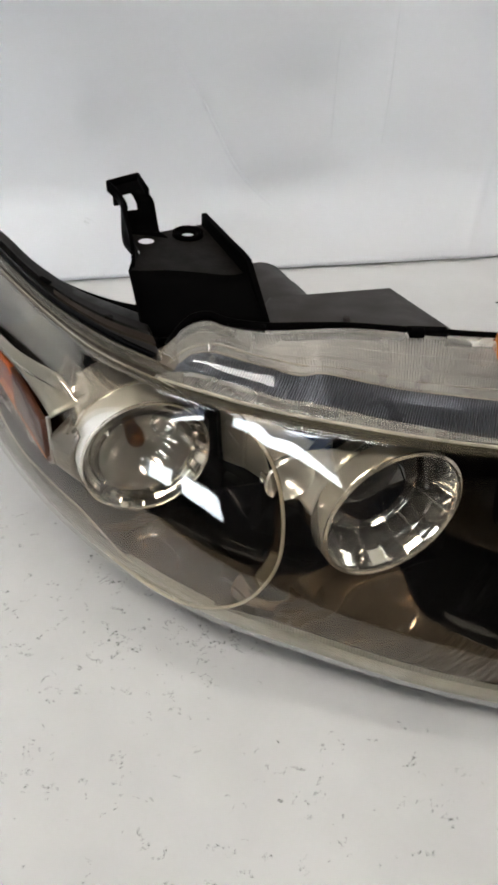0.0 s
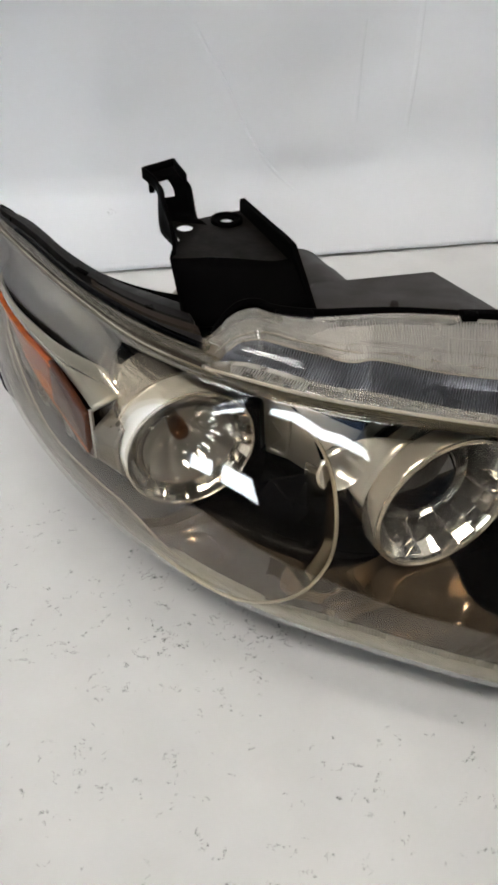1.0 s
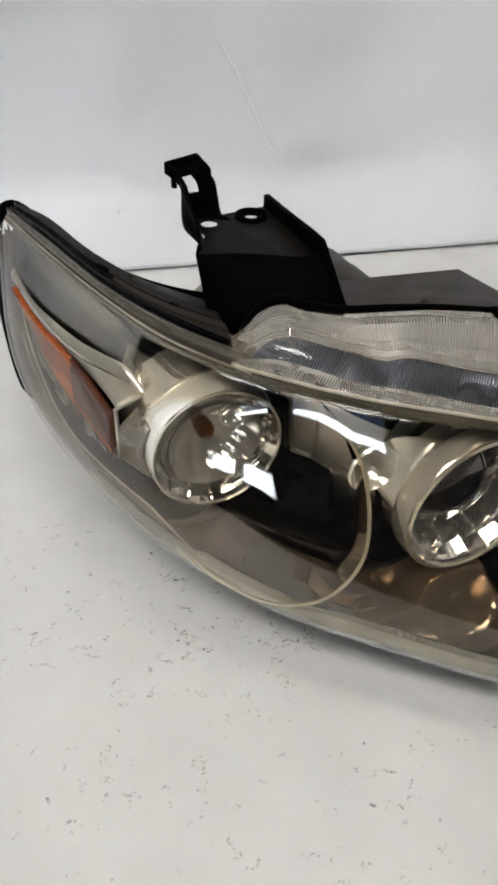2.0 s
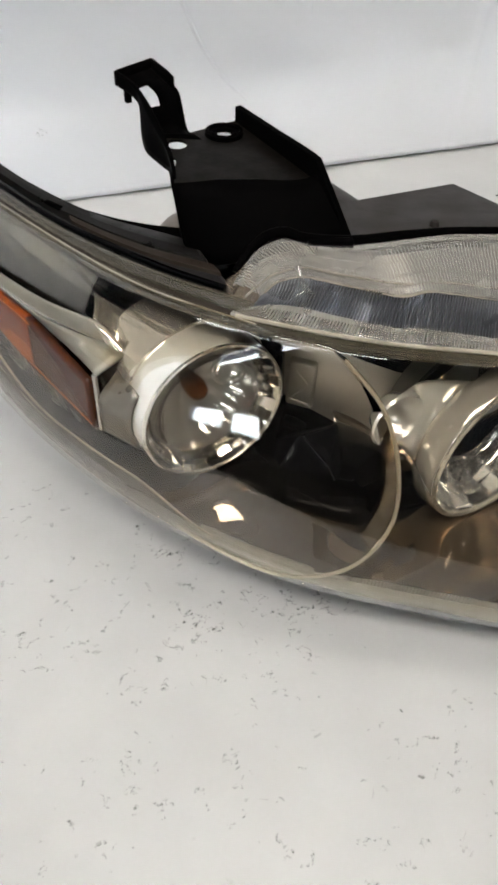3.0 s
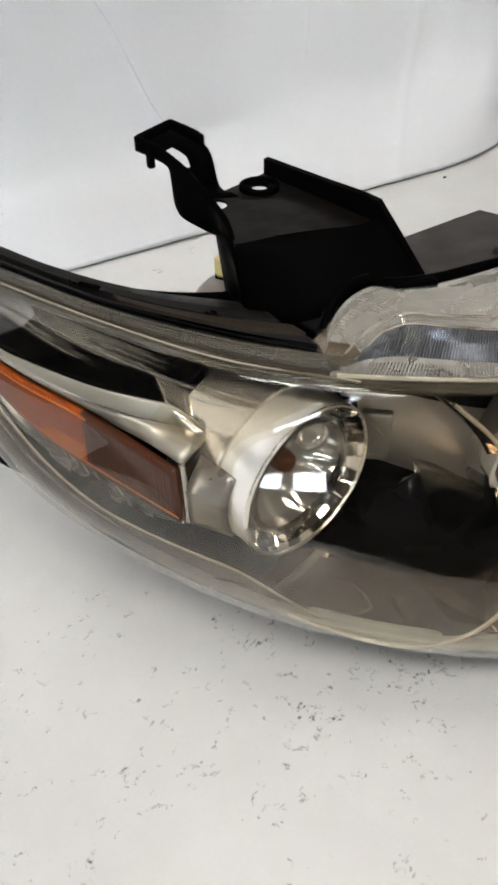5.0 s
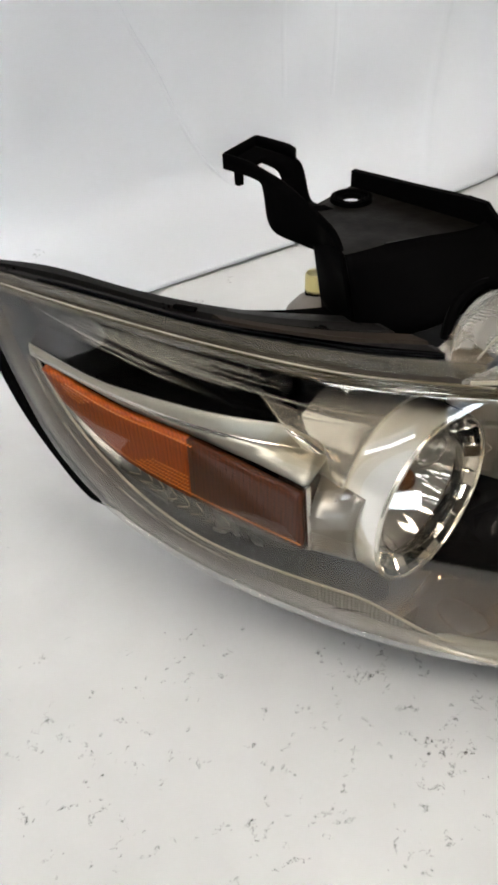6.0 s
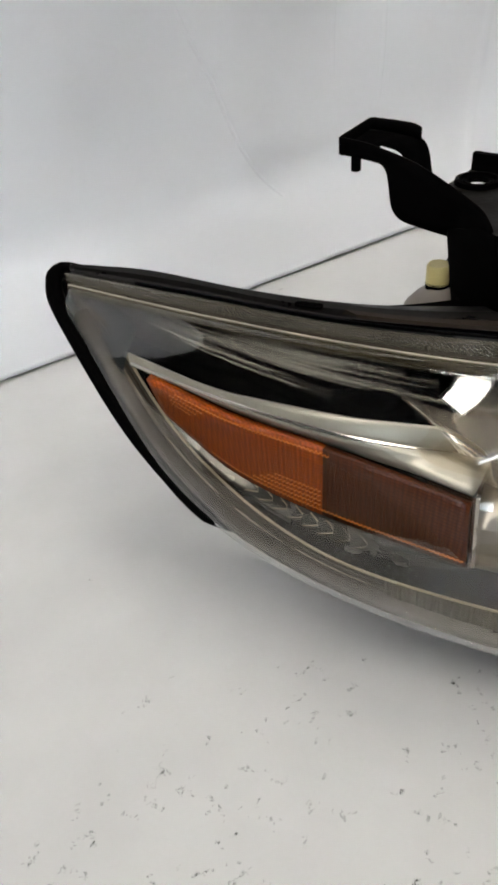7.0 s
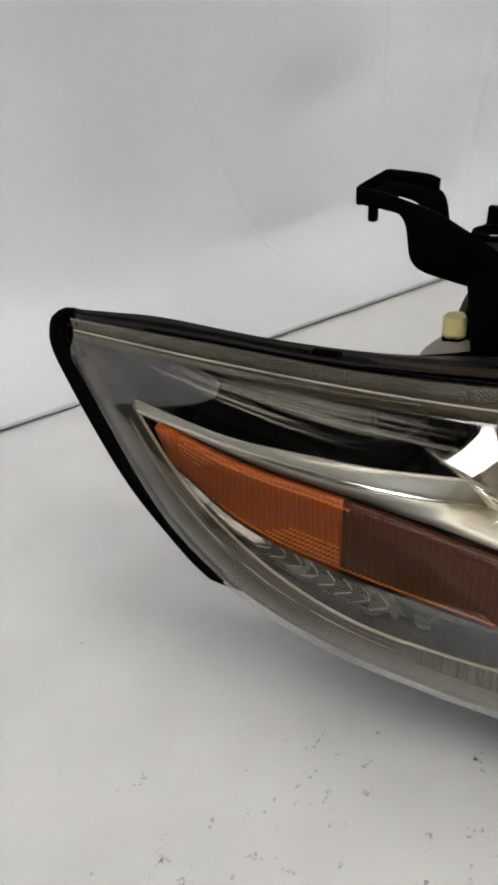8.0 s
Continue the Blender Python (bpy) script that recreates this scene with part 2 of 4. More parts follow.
def mesh_of(name, bm, mat, smooth=True):
    me = bpy.data.meshes.new(name)
    bm.normal_update()
    bm.to_mesh(me)
    bm.free()
    me.materials.append(mat)
    if smooth:
        me.polygons.foreach_set("use_smooth", [True] * len(me.polygons))
        me.set_sharp_from_angle(angle=radians(40))
    return me


def part(name, bm, mat, parent=None, label="", smooth=True, thick=0.0, bevel=0.0):
    ob = new(name, mesh_of(name, bm, mat, smooth))
    if parent is not None:
        ob.parent = parent
        ob.matrix_parent_inverse = parent.matrix_world.inverted()
    if label:
        ob["label"] = label
    if thick:
        mod = ob.modifiers.new("thickness", "SOLIDIFY")
        mod.thickness, mod.offset = thick, -1
    if bevel:
        mod = ob.modifiers.new("edge", "BEVEL")
        mod.width, mod.segments, mod.limit_method = bevel, 2, "ANGLE"
    return ob


def curve(ctrl, n):
    """n points on a smooth curve through the control points, evenly by length."""
    c = np.array(ctrl, float)
    p = np.vstack([2 * c[0] - c[1], c, 2 * c[-1] - c[-2]])
    s = np.linspace(0, len(c) - 1, 40 * len(c))
    i = np.clip(s.astype(int), 0, len(c) - 2)
    u = (s - i)[:, None]
    a, b, d, e = p[i], p[i + 1], p[i + 2], p[i + 3]
    q = 0.5 * (2 * b + (d - a) * u + (2 * a - 5 * b + 4 * d - e) * u**2 + (3 * b - a - 3 * d + e) * u**3)
    length = np.r_[0, np.cumsum(np.linalg.norm(np.diff(q, axis=0), axis=1))]
    t = np.linspace(0, length[-1], n)
    return np.stack([np.interp(t, length, q[:, k]) for k in range(3)], 1)


def sheet(rows, closed_u=False, closed_v=False):
    """A quad sheet through rows of points."""
    bm = bmesh.new()
    vs = [[bm.verts.new(Vector(p)) for p in row] for row in rows]
    nu, nv = len(vs), len(vs[0])
    for i in range(nu if closed_u else nu - 1):
        for j in range(nv if closed_v else nv - 1):
            q = [vs[i][j], vs[(i + 1) % nu][j], vs[(i + 1) % nu][(j + 1) % nv], vs[i][(j + 1) % nv]]
            bm.faces.new(q)
    return bm


def capped(bm):
    bmesh.ops.holes_fill(bm, edges=[e for e in bm.edges if e.is_boundary], sides=0)
    bmesh.ops.recalc_face_normals(bm, faces=bm.faces)
    return bm


def outward(path):
    """The level direction across a path, away from the lamp's inside."""
    t = np.gradient(path, axis=0)
    n = np.stack([t[:, 1], -t[:, 0], 0 * t[:, 0]], 1)
    return n / np.linalg.norm(n, axis=1, keepdims=True)


def sweep(path, profile):
    """A closed profile of (outward, up) offsets carried along a path."""
    n = outward(path)
    rows = [[p + a * m + np.array((0, 0, b)) for a, b in profile] for p, m in zip(path, n)]
    return capped(sheet(rows, closed_v=True))


def rounded(w, h, k=3):
    """A rounded bar's profile, w across and h high."""
    r = min(w, h) * 0.45
    out = []
    for cx, cy, a0 in ((w / 2 - r, h / 2 - r, 0), (r - w / 2, h / 2 - r, 90), (r - w / 2, r - h / 2, 180), (w / 2 - r, r - h / 2, 270)):
        out += [(cx + r * math.cos(radians(a0 + 90 * i / k)), cy + r * math.sin(radians(a0 + 90 * i / k))) for i in range(k + 1)]
    return out


def tube(path, radius, sides=8, taper=0):
    """A round rod along a path; its last `taper` steps thin out to a point."""
    t = np.gradient(path, axis=0)
    rows = []
    full = radius
    for i, (p, d) in enumerate(zip(path, t)):
        radius = full * max(0.08, min(1.0, (len(path) - 1 - i) / taper)) if taper else full
        d = Vector(d).normalized()
        a = d.orthogonal().normalized() if abs(d.z) > 0.95 else d.cross(Vector((0, 0, 1))).normalized()
        b = d.cross(a)
        rows.append([Vector(p) + radius * (math.cos(2 * math.pi * k / sides) * a + math.sin(2 * math.pi * k / sides) * b) for k in range(sides)])
    return capped(sheet(rows, closed_v=True))


def revolve(profile, centre, axis, segs=72, wave=None):
    """A profile of (radius, along the axis) turned round an axis. wave(angle, radius) may change the radius."""
    a = Vector(axis).normalized()
    u = a.cross(Vector((0, 0, 1))).normalized()
    v = u.cross(a)
    rows = []
    for k in range(segs):
        th = 2 * math.pi * k / segs
        row = []
        for r, h in profile:
            rr = r + (wave(th, r) if wave else 0)
            row.append(Vector(centre) + rr * (math.cos(th) * u + math.sin(th) * v) + h * a)
        rows.append(row)
    return sheet(rows, closed_u=True)


def box(lo, hi, m=None):
    bm = bmesh.new()
    bmesh.ops.create_cube(bm, size=1)
    for v in bm.verts:
        v.co = Vector([lo[k] + (v.co[k] + 0.5) * (hi[k] - lo[k]) for k in range(3)])
    if m is not None:
        bm.transform(m)
    return bm


def hull(points):
    bm = bmesh.new()
    for p in points:
        bm.verts.new(Vector(p))
    got = bmesh.ops.convex_hull(bm, input=bm.verts)
    bmesh.ops.delete(bm, geom=[g for g in got["geom_interior"] if isinstance(g, bmesh.types.BMVert)], context="VERTS")
    bmesh.ops.recalc_face_normals(bm, faces=bm.faces)
    return bm


def plate_with_holes(loop, holes, z_of):
    """A flat outline with round holes, lifted to z_of(x, y)."""
    bm = bmesh.new()
    edges = []
    rings = [loop] + [[(cx + r * math.cos(2 * math.pi * k / 24), cy + r * math.sin(2 * math.pi * k / 24)) for k in range(24)] for cx, cy, r in holes]
    for ring in rings:
        vs = [bm.verts.new((x, y, z_of(x, y))) for x, y in ring]
        edges += [bm.edges.new((vs[i], vs[(i + 1) % len(vs)])) for i in range(len(vs))]
    bmesh.ops.triangle_fill(bm, use_beauty=True, edges=edges)
    bmesh.ops.recalc_face_normals(bm, faces=bm.faces)
    return bm


# ---- the place ----


def wall_y(x):
    """The backdrop's foot: a line that bends away at its far end."""
    bend = max(0.0, min(x, 0.75) - 0.43)
    return 0.882 + 0.205 * x + 1.55 * bend**2 + 0.99 * max(0.0, x - 0.75) - 0.1 * max(0.0, -x - 0.35) ** 2


tagged(part("floor", box((ROOM_L, ROOM_F, -0.05), (ROOM_R, 2.2, 0.0)), M_FLOOR, smooth=False), "white painted board surface with dark scuffs and specks", "floor", kind="structure")

# the backdrop sheet, with soft waves and one long crease
CREASE = [(-0.040, 0.285), (-0.026, 0.256), (-0.010, 0.228), (0.006, 0.193), (0.025, 0.153), (0.050, 0.117), (0.078, 0.089)]


def backdrop():
    cx = curve([(x, 0, z) for x, z in CREASE], 60)
    xs = np.concatenate([np.linspace(-0.74, -0.61, 6), np.linspace(-0.60, -0.45, 8), np.linspace(-0.44, 0.62, 180), np.linspace(0.63, 1.05, 18)])
    zs = np.concatenate([np.linspace(0.0035, 0.62, 120), np.linspace(0.64, 0.80, 6)])
    rows = []
    for x in xs:
        row = []
        for z in zs:
            d = np.hypot(cx[:, 0] - x, cx[:, 2] - z)
            k = int(d.argmin())
            fade = math.sin(math.pi * min(1, max(0, (k + 4) / 68)))
            side = x - cx[k, 0]
            ridge = 0.008 * fade * math.exp(-((d[k] / 0.05) ** 2)) * (0.6 + 0.4 * math.tanh(side / 0.012))
            soft = 0.026 * noise.noise(Vector((2.2 * x, 1.0, 2.6 * z))) + 0.012 * noise.noise(Vector((6 * x, 3.0, 5 * z)))
            soft += 0.0045 * noise.noise(Vector((7 * x + 9 * z, 5.0, 13 * z - 4 * x))) + 0.0022 * noise.noise(Vector((22 * x, 8.0, 16 * z)))
            seam = 0.0015 * math.exp(-(((x - 0.36 - 0.05 * z) / 0.004) ** 2))
            up = min(1, z / 0.12)
            foot = 0.0012 * noise.noise(Vector((9 * x, 7.0, 0))) + 0.0008 * noise.noise(Vector((31 * x, 2.0, 0))) if z < 0.004 else 0
            lean = 0.24 * max(0.0, z - 0.10) * max(0.0, min(1.0, (0.22 - x) / 0.35))
            row.append((x, wall_y(x) - ridge - seam - lean + soft * up, z + foot))
        rows.append(row)
    return sheet(rows)


sheet_ob = tagged(part("backdrop", backdrop(), M_SHEET, thick=0.0015), "white vinyl backdrop sheet with soft waves and creases", "backdrop", kind="structure")


def sheet_y(x, z):
    """How far the sheet stands at a place."""
    hit, place, *_ = sheet_ob.ray_cast(Vector((x, 0.3, z)), Vector((0, 1, 0)))
    return place.y if hit else wall_y(x)


bpy.context.view_layer.update()
for ctrl, w, h in ((CREASE, 0.0026, 0.0009), ([(0.212, 0.16), (0.211, 0.22), (0.209, 0.27), (0.205, 0.33)], 0.0050, 0.00025), ([(0.146, 0.17), (0.144, 0.22), (0.143, 0.28)], 0.0050, 0.0002)):
    line = curve([(x, 0, z) for x, z in ctrl], 50)
    rows = []
    for k, p in enumerate(line):
        f = math.sin(math.pi * (k + 0.5) / 50) ** 0.5
        rows.append([(p[0] + a * w, sheet_y(p[0] + a * w, p[2]) - 0.0002 - b * h * f + 0.0004 * (b == 0), p[2] + 0.4 * a * w) for a, b in ((-1, 0), (-0.5, 0.6), (0, 1), (0.25, 0.4), (0.6, 0))])
    part("crease", sheet(rows), M_SHEET, sheet_ob, "raised crease line")
bm = box((-3.2, 0.55, 0), (3.4, 0.65, ROOM_H), pose(0, 0.882, 0, 0, 0, math.degrees(math.atan(0.205))))
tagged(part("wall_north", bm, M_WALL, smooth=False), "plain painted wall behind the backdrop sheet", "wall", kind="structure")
# Unseen light wall, added to brighten what the chrome mirrors.
tagged(part("wall_east", box((ROOM_R, ROOM_F, 0), (ROOM_R + 0.1, 2.0, ROOM_H)), M_LIGHTWALL, smooth=False), "unseen wall, painted light to brighten the chrome", "wall", kind="structure")
tagged(part("wall_west", box((ROOM_L - 0.1, ROOM_F, 0), (ROOM_L, 2.0, ROOM_H)), M_WALL, smooth=False), "unseen wall, painted near-black for dark lens reflections", "wall", kind="structure")


def wall_with_openings():
    xs = sorted({ROOM_L, ROOM_R, *(v for o in OPENINGS for v in o[:2])})
    zs = sorted({0.0, ROOM_H, *(v for o in OPENINGS for v in o[2:])})
    bm = bmesh.new()
    for x0, x1 in zip(xs, xs[1:]):
        for z0, z1 in zip(zs, zs[1:]):
            if not any(o[0] <= x0 and x1 <= o[1] and o[2] <= z0 and z1 <= o[3] for o in OPENINGS):
                b = box((x0, ROOM_F - 0.1, z0), (x1, ROOM_F, z1))
                me = bpy.data.meshes.new("tmp")
                b.to_mesh(me)
                b.free()
                bm.from_mesh(me)
                bpy.data.meshes.remove(me)
    return bm


tagged(part("wall_south", wall_with_openings(), M_WALL, smooth=False), "unseen near-black wall with window openings", "wall", kind="structure")
tagged(part("ceiling", box((ROOM_L - 0.1, ROOM_F - 0.1, ROOM_H), (ROOM_R + 0.1, 2.2, ROOM_H + 0.1)), M_CEIL, smooth=False), "unseen ceiling, painted dark for the lens reflections", "ceiling", kind="structure")
for k, (x0, x1, z0, z1) in enumerate(OPENINGS):
    window = tagged(new("window_%d" % (k + 1)), "white framed window with bright daylight outside", "window", kind="structure")
    window.location = ((x0 + x1) / 2, ROOM_F - 0.05, z0)
    bpy.context.view_layer.update()
    for a, b in (((x0, z0), (x0 + 0.03, z1)), ((x1 - 0.03, z0), (x1, z1)), ((x0 + 0.03, z0), (x1 - 0.03, z0 + 0.03)), ((x0 + 0.03, z1 - 0.03), (x1 - 0.03, z1))):
        part("window_frame", box((a[0], ROOM_F - 0.08, a[1]), (b[0], ROOM_F - 0.03, b[1])), M_FRAME, window, smooth=False)
tagged(part("sky_backdrop", box((ROOM_L, ROOM_F - 0.5, 0.3), (0.6, ROOM_F - 0.48, 2.8)), M_DAY, smooth=False), "bright overcast daylight outside the windows", "backdrop", kind="structure")


def ceiling_light(x, y, w, d):
    root = tagged(new("ceiling_light"), "unseen white ceiling light panel, switched on", "ceiling light", "ceiling lights")
    root.location = (x, y, ROOM_H - 0.06)
    bpy.context.view_layer.update()
    rows = [[(x + sx * (w / 2 + k), y + sy * (d / 2 + k), ROOM_H - z) for sx, sy in ((-1, -1), (1, -1), (1, 1), (-1, 1))] for k, z in ((0.0, 0.05), (0.03, 0.05), (0.03, 0.0))]
    part("frame", sheet(rows, closed_v=True), M_FRAME, root, smooth=False, thick=0.004)
    part("diffuser", box((x - w / 2, y - d / 2, ROOM_H - 0.045), (x + w / 2, y + d / 2, ROOM_H - 0.035)), M_PANEL, root, "glowing diffuser", smooth=False)


ceiling_light(0.05, -0.9, 1.2, 0.6)
# Unseen panel added for light from the left; no reflection shows it.
ceiling_light(-1.45, -0.45, 1.2, 0.6)
ceiling_light(-2.45, -1.2, 0.6, 0.5)
# Unseen panel added to deepen the shadow in front of the headlight.
ceiling_light(0.3, 0.55, 0.6, 0.4)

# Unseen panels added for lens reflections: dark to the south, pale elsewhere.
tagged(part("reflected_panel_south", box((ROOM_L, ROOM_F, 0.0), (ROOM_R, ROOM_F + 0.015, 0.78)), M_DARKPANEL, smooth=False), "unseen dark panel added for the lens reflections", "dado", kind="structure")
tagged(part("reflected_panel_west", box((ROOM_L, -0.1, 0.0), (ROOM_L + 0.015, 1.6, 1.25)), M_LIGHTWALL, smooth=False), "unseen pale panel added to veil the wing lens", "dado", kind="structure")

bm = box((-3.2, 0.535, 0), (-0.95, 0.55, 1.1), pose(0, 0.882, 0, 0, 0, math.degrees(math.atan(0.205))))
tagged(part("reflected_panel_north", bm, M_LIGHTWALL, smooth=False), "unseen pale panel added to veil the wing lens", "dado", kind="structure")

# ---- the headlight ----
lamp = tagged(new("headlight"), "used car headlight unit with clear hazed lens and black housing", "headlight")
lamp.location = (0.06, 0.42, 0.0)
bpy.context.view_layer.update()

FORWARD = Vector((0.41, -1.0, 0.045)).normalized()
SIDE = Vector((1.0, 0.41, 0.0)).normalized()
NU = 160
# the lens: its lower edge and its upper seam
LOW = [(-0.204, 0.579, 0.174), (-0.182, 0.494, 0.111), (-0.141, 0.430, 0.078), (-0.068, 0.353, 0.062), (0.012, 0.301, 0.052), (0.099, 0.269, 0.046), (0.177, 0.250, 0.038), (0.256, 0.238, 0.034), (0.33, 0.233, 0.032)]
SEAM = [(-0.199, 0.587, 0.181), (-0.150, 0.520, 0.180), (-0.099, 0.455, 0.180), (-0.053, 0.402, 0.182), (0.0, 0.366, 0.181), (0.062, 0.347, 0.176), (0.13, 0.337, 0.171), (0.2, 0.331, 0.167), (0.27, 0.330, 0.163), (0.34, 0.335, 0.160)]
SLOT = [(-0.199, 0.594, 0.187), (-0.148, 0.526, 0.188), (-0.099, 0.462, 0.188), (-0.050, 0.411, 0.190), (-0.010, 0.386, 0.190)]
BACKEDGE = [(-0.197, 0.612, 0.186), (-0.160, 0.574, 0.189), (-0.121, 0.523, 0.188), (-0.080, 0.484, 0.186), (-0.030, 0.455, 0.184)]
low, seam = curve(LOW, NU), curve(SEAM, NU)


def lens_rows(inset=0.0, nv=22, u0=0, u1=NU):
    rows = []
    nl, ns = outward(low), outward(seam)
    for i in range(u0, u1):
        a, b = seam[i], low[i]
        k = min(1.0, (a[2] - b[2]) / 0.12)
        p1 = a + 0.020 * k * ns[i] + np.array((0, 0, -0.026 * k))
        p2 = b + 0.012 * k * nl[i] + np.array((0, 0, 0.045 * k))
        row = []
        for t in np.linspace(0, 1, nv):
            p = (1 - t) ** 3 * a + 3 * (1 - t) ** 2 * t * p1 + 3 * (1 - t) * t**2 * p2 + t**3 * b
            row.append(p - inset * (ns[i] * (1 - t) + nl[i] * t))
        rows.append(row)
    return rows


part("clear_lens", sheet(lens_rows()), M_LENS, lamp, "clear moulded plastic lens, slightly hazed", thick=0.0025)
PROFILE = [(a - 0.005, b + 0.002) for a, b in rounded(0.010, 0.007)]
part("lens_lip", sweep(low[2:], PROFILE), M_LIP, lamp, "greyed plastic lens lip, painted dark brown at the wing for the black behind")

NS = 720
LF, SF = curve(LOW, NS), curve(SEAM, NS)
nlf = outward(LF)


def ease(x, a, b):
    t = max(0.0, min(1.0, (x - a) / (b - a)))
    return t * t * (3 - 2 * t)


rows = []
for i in range(NS):
    r = 0.0005 * (i % 2) if 232 < i < 336 or i > 425 else 0.0
    a = LF[i] - 0.0065 * nlf[i]
    d = SF[i] - LF[i]
    k = min(1.0, d[2] / 0.12)
    h = 0.0155 + 0.0025 * ease(i, 200, 300) - 0.0168 * ease(i, 290, 350) + 0.010 * ease(i, 392, 450)
    size = np.linalg.norm(d)
    wing = 1 - ease(i, 130, 230)
    tall = d / size * min(0.015, 0.5 * size)
    rows.append([a + nlf[i] * (0.0035 * t - 0.001 * t * t + r) + np.array((0, 0, 0.003 + h * t)) * max(0.35, k) * (1 - wing) + (np.array((0, 0, 0.0015)) + tall * t) * wing for t in np.linspace(0, 1, 5)])
border = rows
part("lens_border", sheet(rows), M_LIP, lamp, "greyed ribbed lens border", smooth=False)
part("border_edge", tube(np.array([row[4] + np.array((0, 0, 0.0004)) for row in rows[44:352:2]]), 0.0008, 6), M_BEAD, lamp, "pale moulded edge line")

for k, mat, size in ((1, M_SLOTBED, 0.0006), (2, M_CREST, 0.0004), (3, M_SLOTBED, 0.0005)):
    part("border_groove", tube(np.array([row[k] + 0.0004 * nlf[j] for j, row in enumerate(border)][24:240:2]), size, 5, 8), mat, lamp)

# the seam line and the ribbed band above the lens
part("seam_band", sweep(curve(SEAM, 200), [(0.001, -0.0025), (0.002, 0.0), (0.001, 0.0022), (-0.002, 0.003), (-0.004, 0.0), (-0.002, -0.0025)]), M_GOLD, lamp, "yellowed clear seam line")
NB = 560
b0 = curve([SEAM[0], SEAM[1], SEAM[2], SEAM[3], SEAM[4], (0.022, 0.357, 0.180)], NB)
b1 = curve([*SLOT[:4], (-0.012, 0.384, 0.190), (0.006, 0.372, 0.1885)], NB)
rows = []
for i in range(NB):
    r = 0.0005 if (i // 2) % 2 else 0.0
    a, b = b0[i], b1[i]
    d = b - a
    up = np.array((0, 0, 1.0))
    rows.append([a, a + d * 0.14 + up * 0.0014, a + d * 0.18 + up * 0.0006, a + d * 0.40 + up * 0.0006, a + d * 0.46 + up * (0.0014 + r), a + d * 0.68 + up * (0.0023 + r), a + d * 0.90 + up * (0.0016 + r), b - up * 0.001, b - up * 0.008])
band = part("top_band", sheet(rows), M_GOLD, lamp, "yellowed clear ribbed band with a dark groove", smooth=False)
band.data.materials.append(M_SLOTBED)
band.data.materials.append(M_RIBDARK)
# Alternate rib faces take the dark copy, painting in the rib contrast.
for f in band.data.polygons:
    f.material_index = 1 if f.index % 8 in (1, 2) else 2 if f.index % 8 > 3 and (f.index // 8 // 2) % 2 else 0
part("seam_line", tube(curve([(p[0], p[1], p[2] + 0.0026) for p in SEAM[:5]], 120), 0.0004, 6), M_BEAD, lamp, "thin pale seam line")

# top flange, black, along the outer wing
slot, back = curve(SLOT, 90), curve(BACKEDGE, 90)
rows = []
for p, q in list(zip(slot, back))[2:]:
    m = lambda t, dz: p * (1 - t) + q * t + np.array((0, 0, dz))
    rows.append([m(-0.08, -0.010), m(0.0, -0.002), m(0.06, 0.002), m(0.16, 0.003), m(0.2, -0.003), m(0.42, -0.004), m(0.48, 0.002), m(0.62, 0.003), m(0.68, -0.001), m(0.92, 0.0), m(1.0, -0.002), m(1.0, -0.02)])
part("top_flange", sheet(rows), M_FLANGE, lamp, "black stepped top flange", thick=0.002)

clip = np.array((-0.104, 0.486, 0.1905))
part("flange_clip", box((-0.007, -0.002, -0.002), (0.007, 0.002, 0.0004), pose(*clip, 0, 0, -46)), M_BLACK, lamp, bevel=0.0012)

bs = []
for p, q in list(zip(slot, back))[56:]:
    d = q - p
    bs.append([p + d * 0.17 + np.array((0, 0, 0.0015)), p + d * 0.20 + np.array((0, 0, 0.0042)), p + d * 0.34 + np.array((0, 0, 0.0042)), p + d * 0.38 + np.array((0, 0, 0.001))])
part("slot_backing", sheet(bs), M_SLOTBED, lamp, "yellowed clear strip behind the slot")

# A flat black bar stands in for the shade inside the slot.
slot_path = curve([(-0.168, 0.556, 0.1895), (-0.148, 0.530, 0.1897), (-0.099, 0.466, 0.1898), (-0.05, 0.4145, 0.1920), (-0.0135, 0.3862, 0.1924)], 90)
part("seam_slot", sweep(slot_path, rounded(0.0046, 0.0016)), M_GLOSSBLACK, lamp, "black bar drawn for the slot's dark opening")

# outer black edge of the wing, down to where the lip begins
edge = curve([(-0.184, 0.600, 0.178), (-0.190, 0.605, 0.1815), (-0.199, 0.606, 0.1845), (-0.2055, 0.597, 0.1825), (-0.2065, 0.578, 0.171), (-0.1945, 0.5275, 0.132), (-0.1815, 0.4935, 0.109), (-0.1715, 0.474, 0.0965), (-0.159, 0.456, 0.0895)], 60)
part("wing_edge", tube(edge, 0.0048, 10, 6), M_BLACK, lamp, "black rounded wing edge")

# ribbed upper window
TOP = [(-0.010, 0.386, 0.194), (-0.002, 0.396, 0.199), (0.004, 0.398, 0.206), (0.012, 0.400, 0.2095), (0.021, 0.401, 0.2105), (0.030, 0.401, 0.2075), (0.056, 0.400, 0.2055), (0.085, 0.400, 0.2075), (0.114, 0.402, 0.208), (0.16, 0.402, 0.206), (0.22, 0.406, 0.202), (0.30, 0.415, 0.196)]
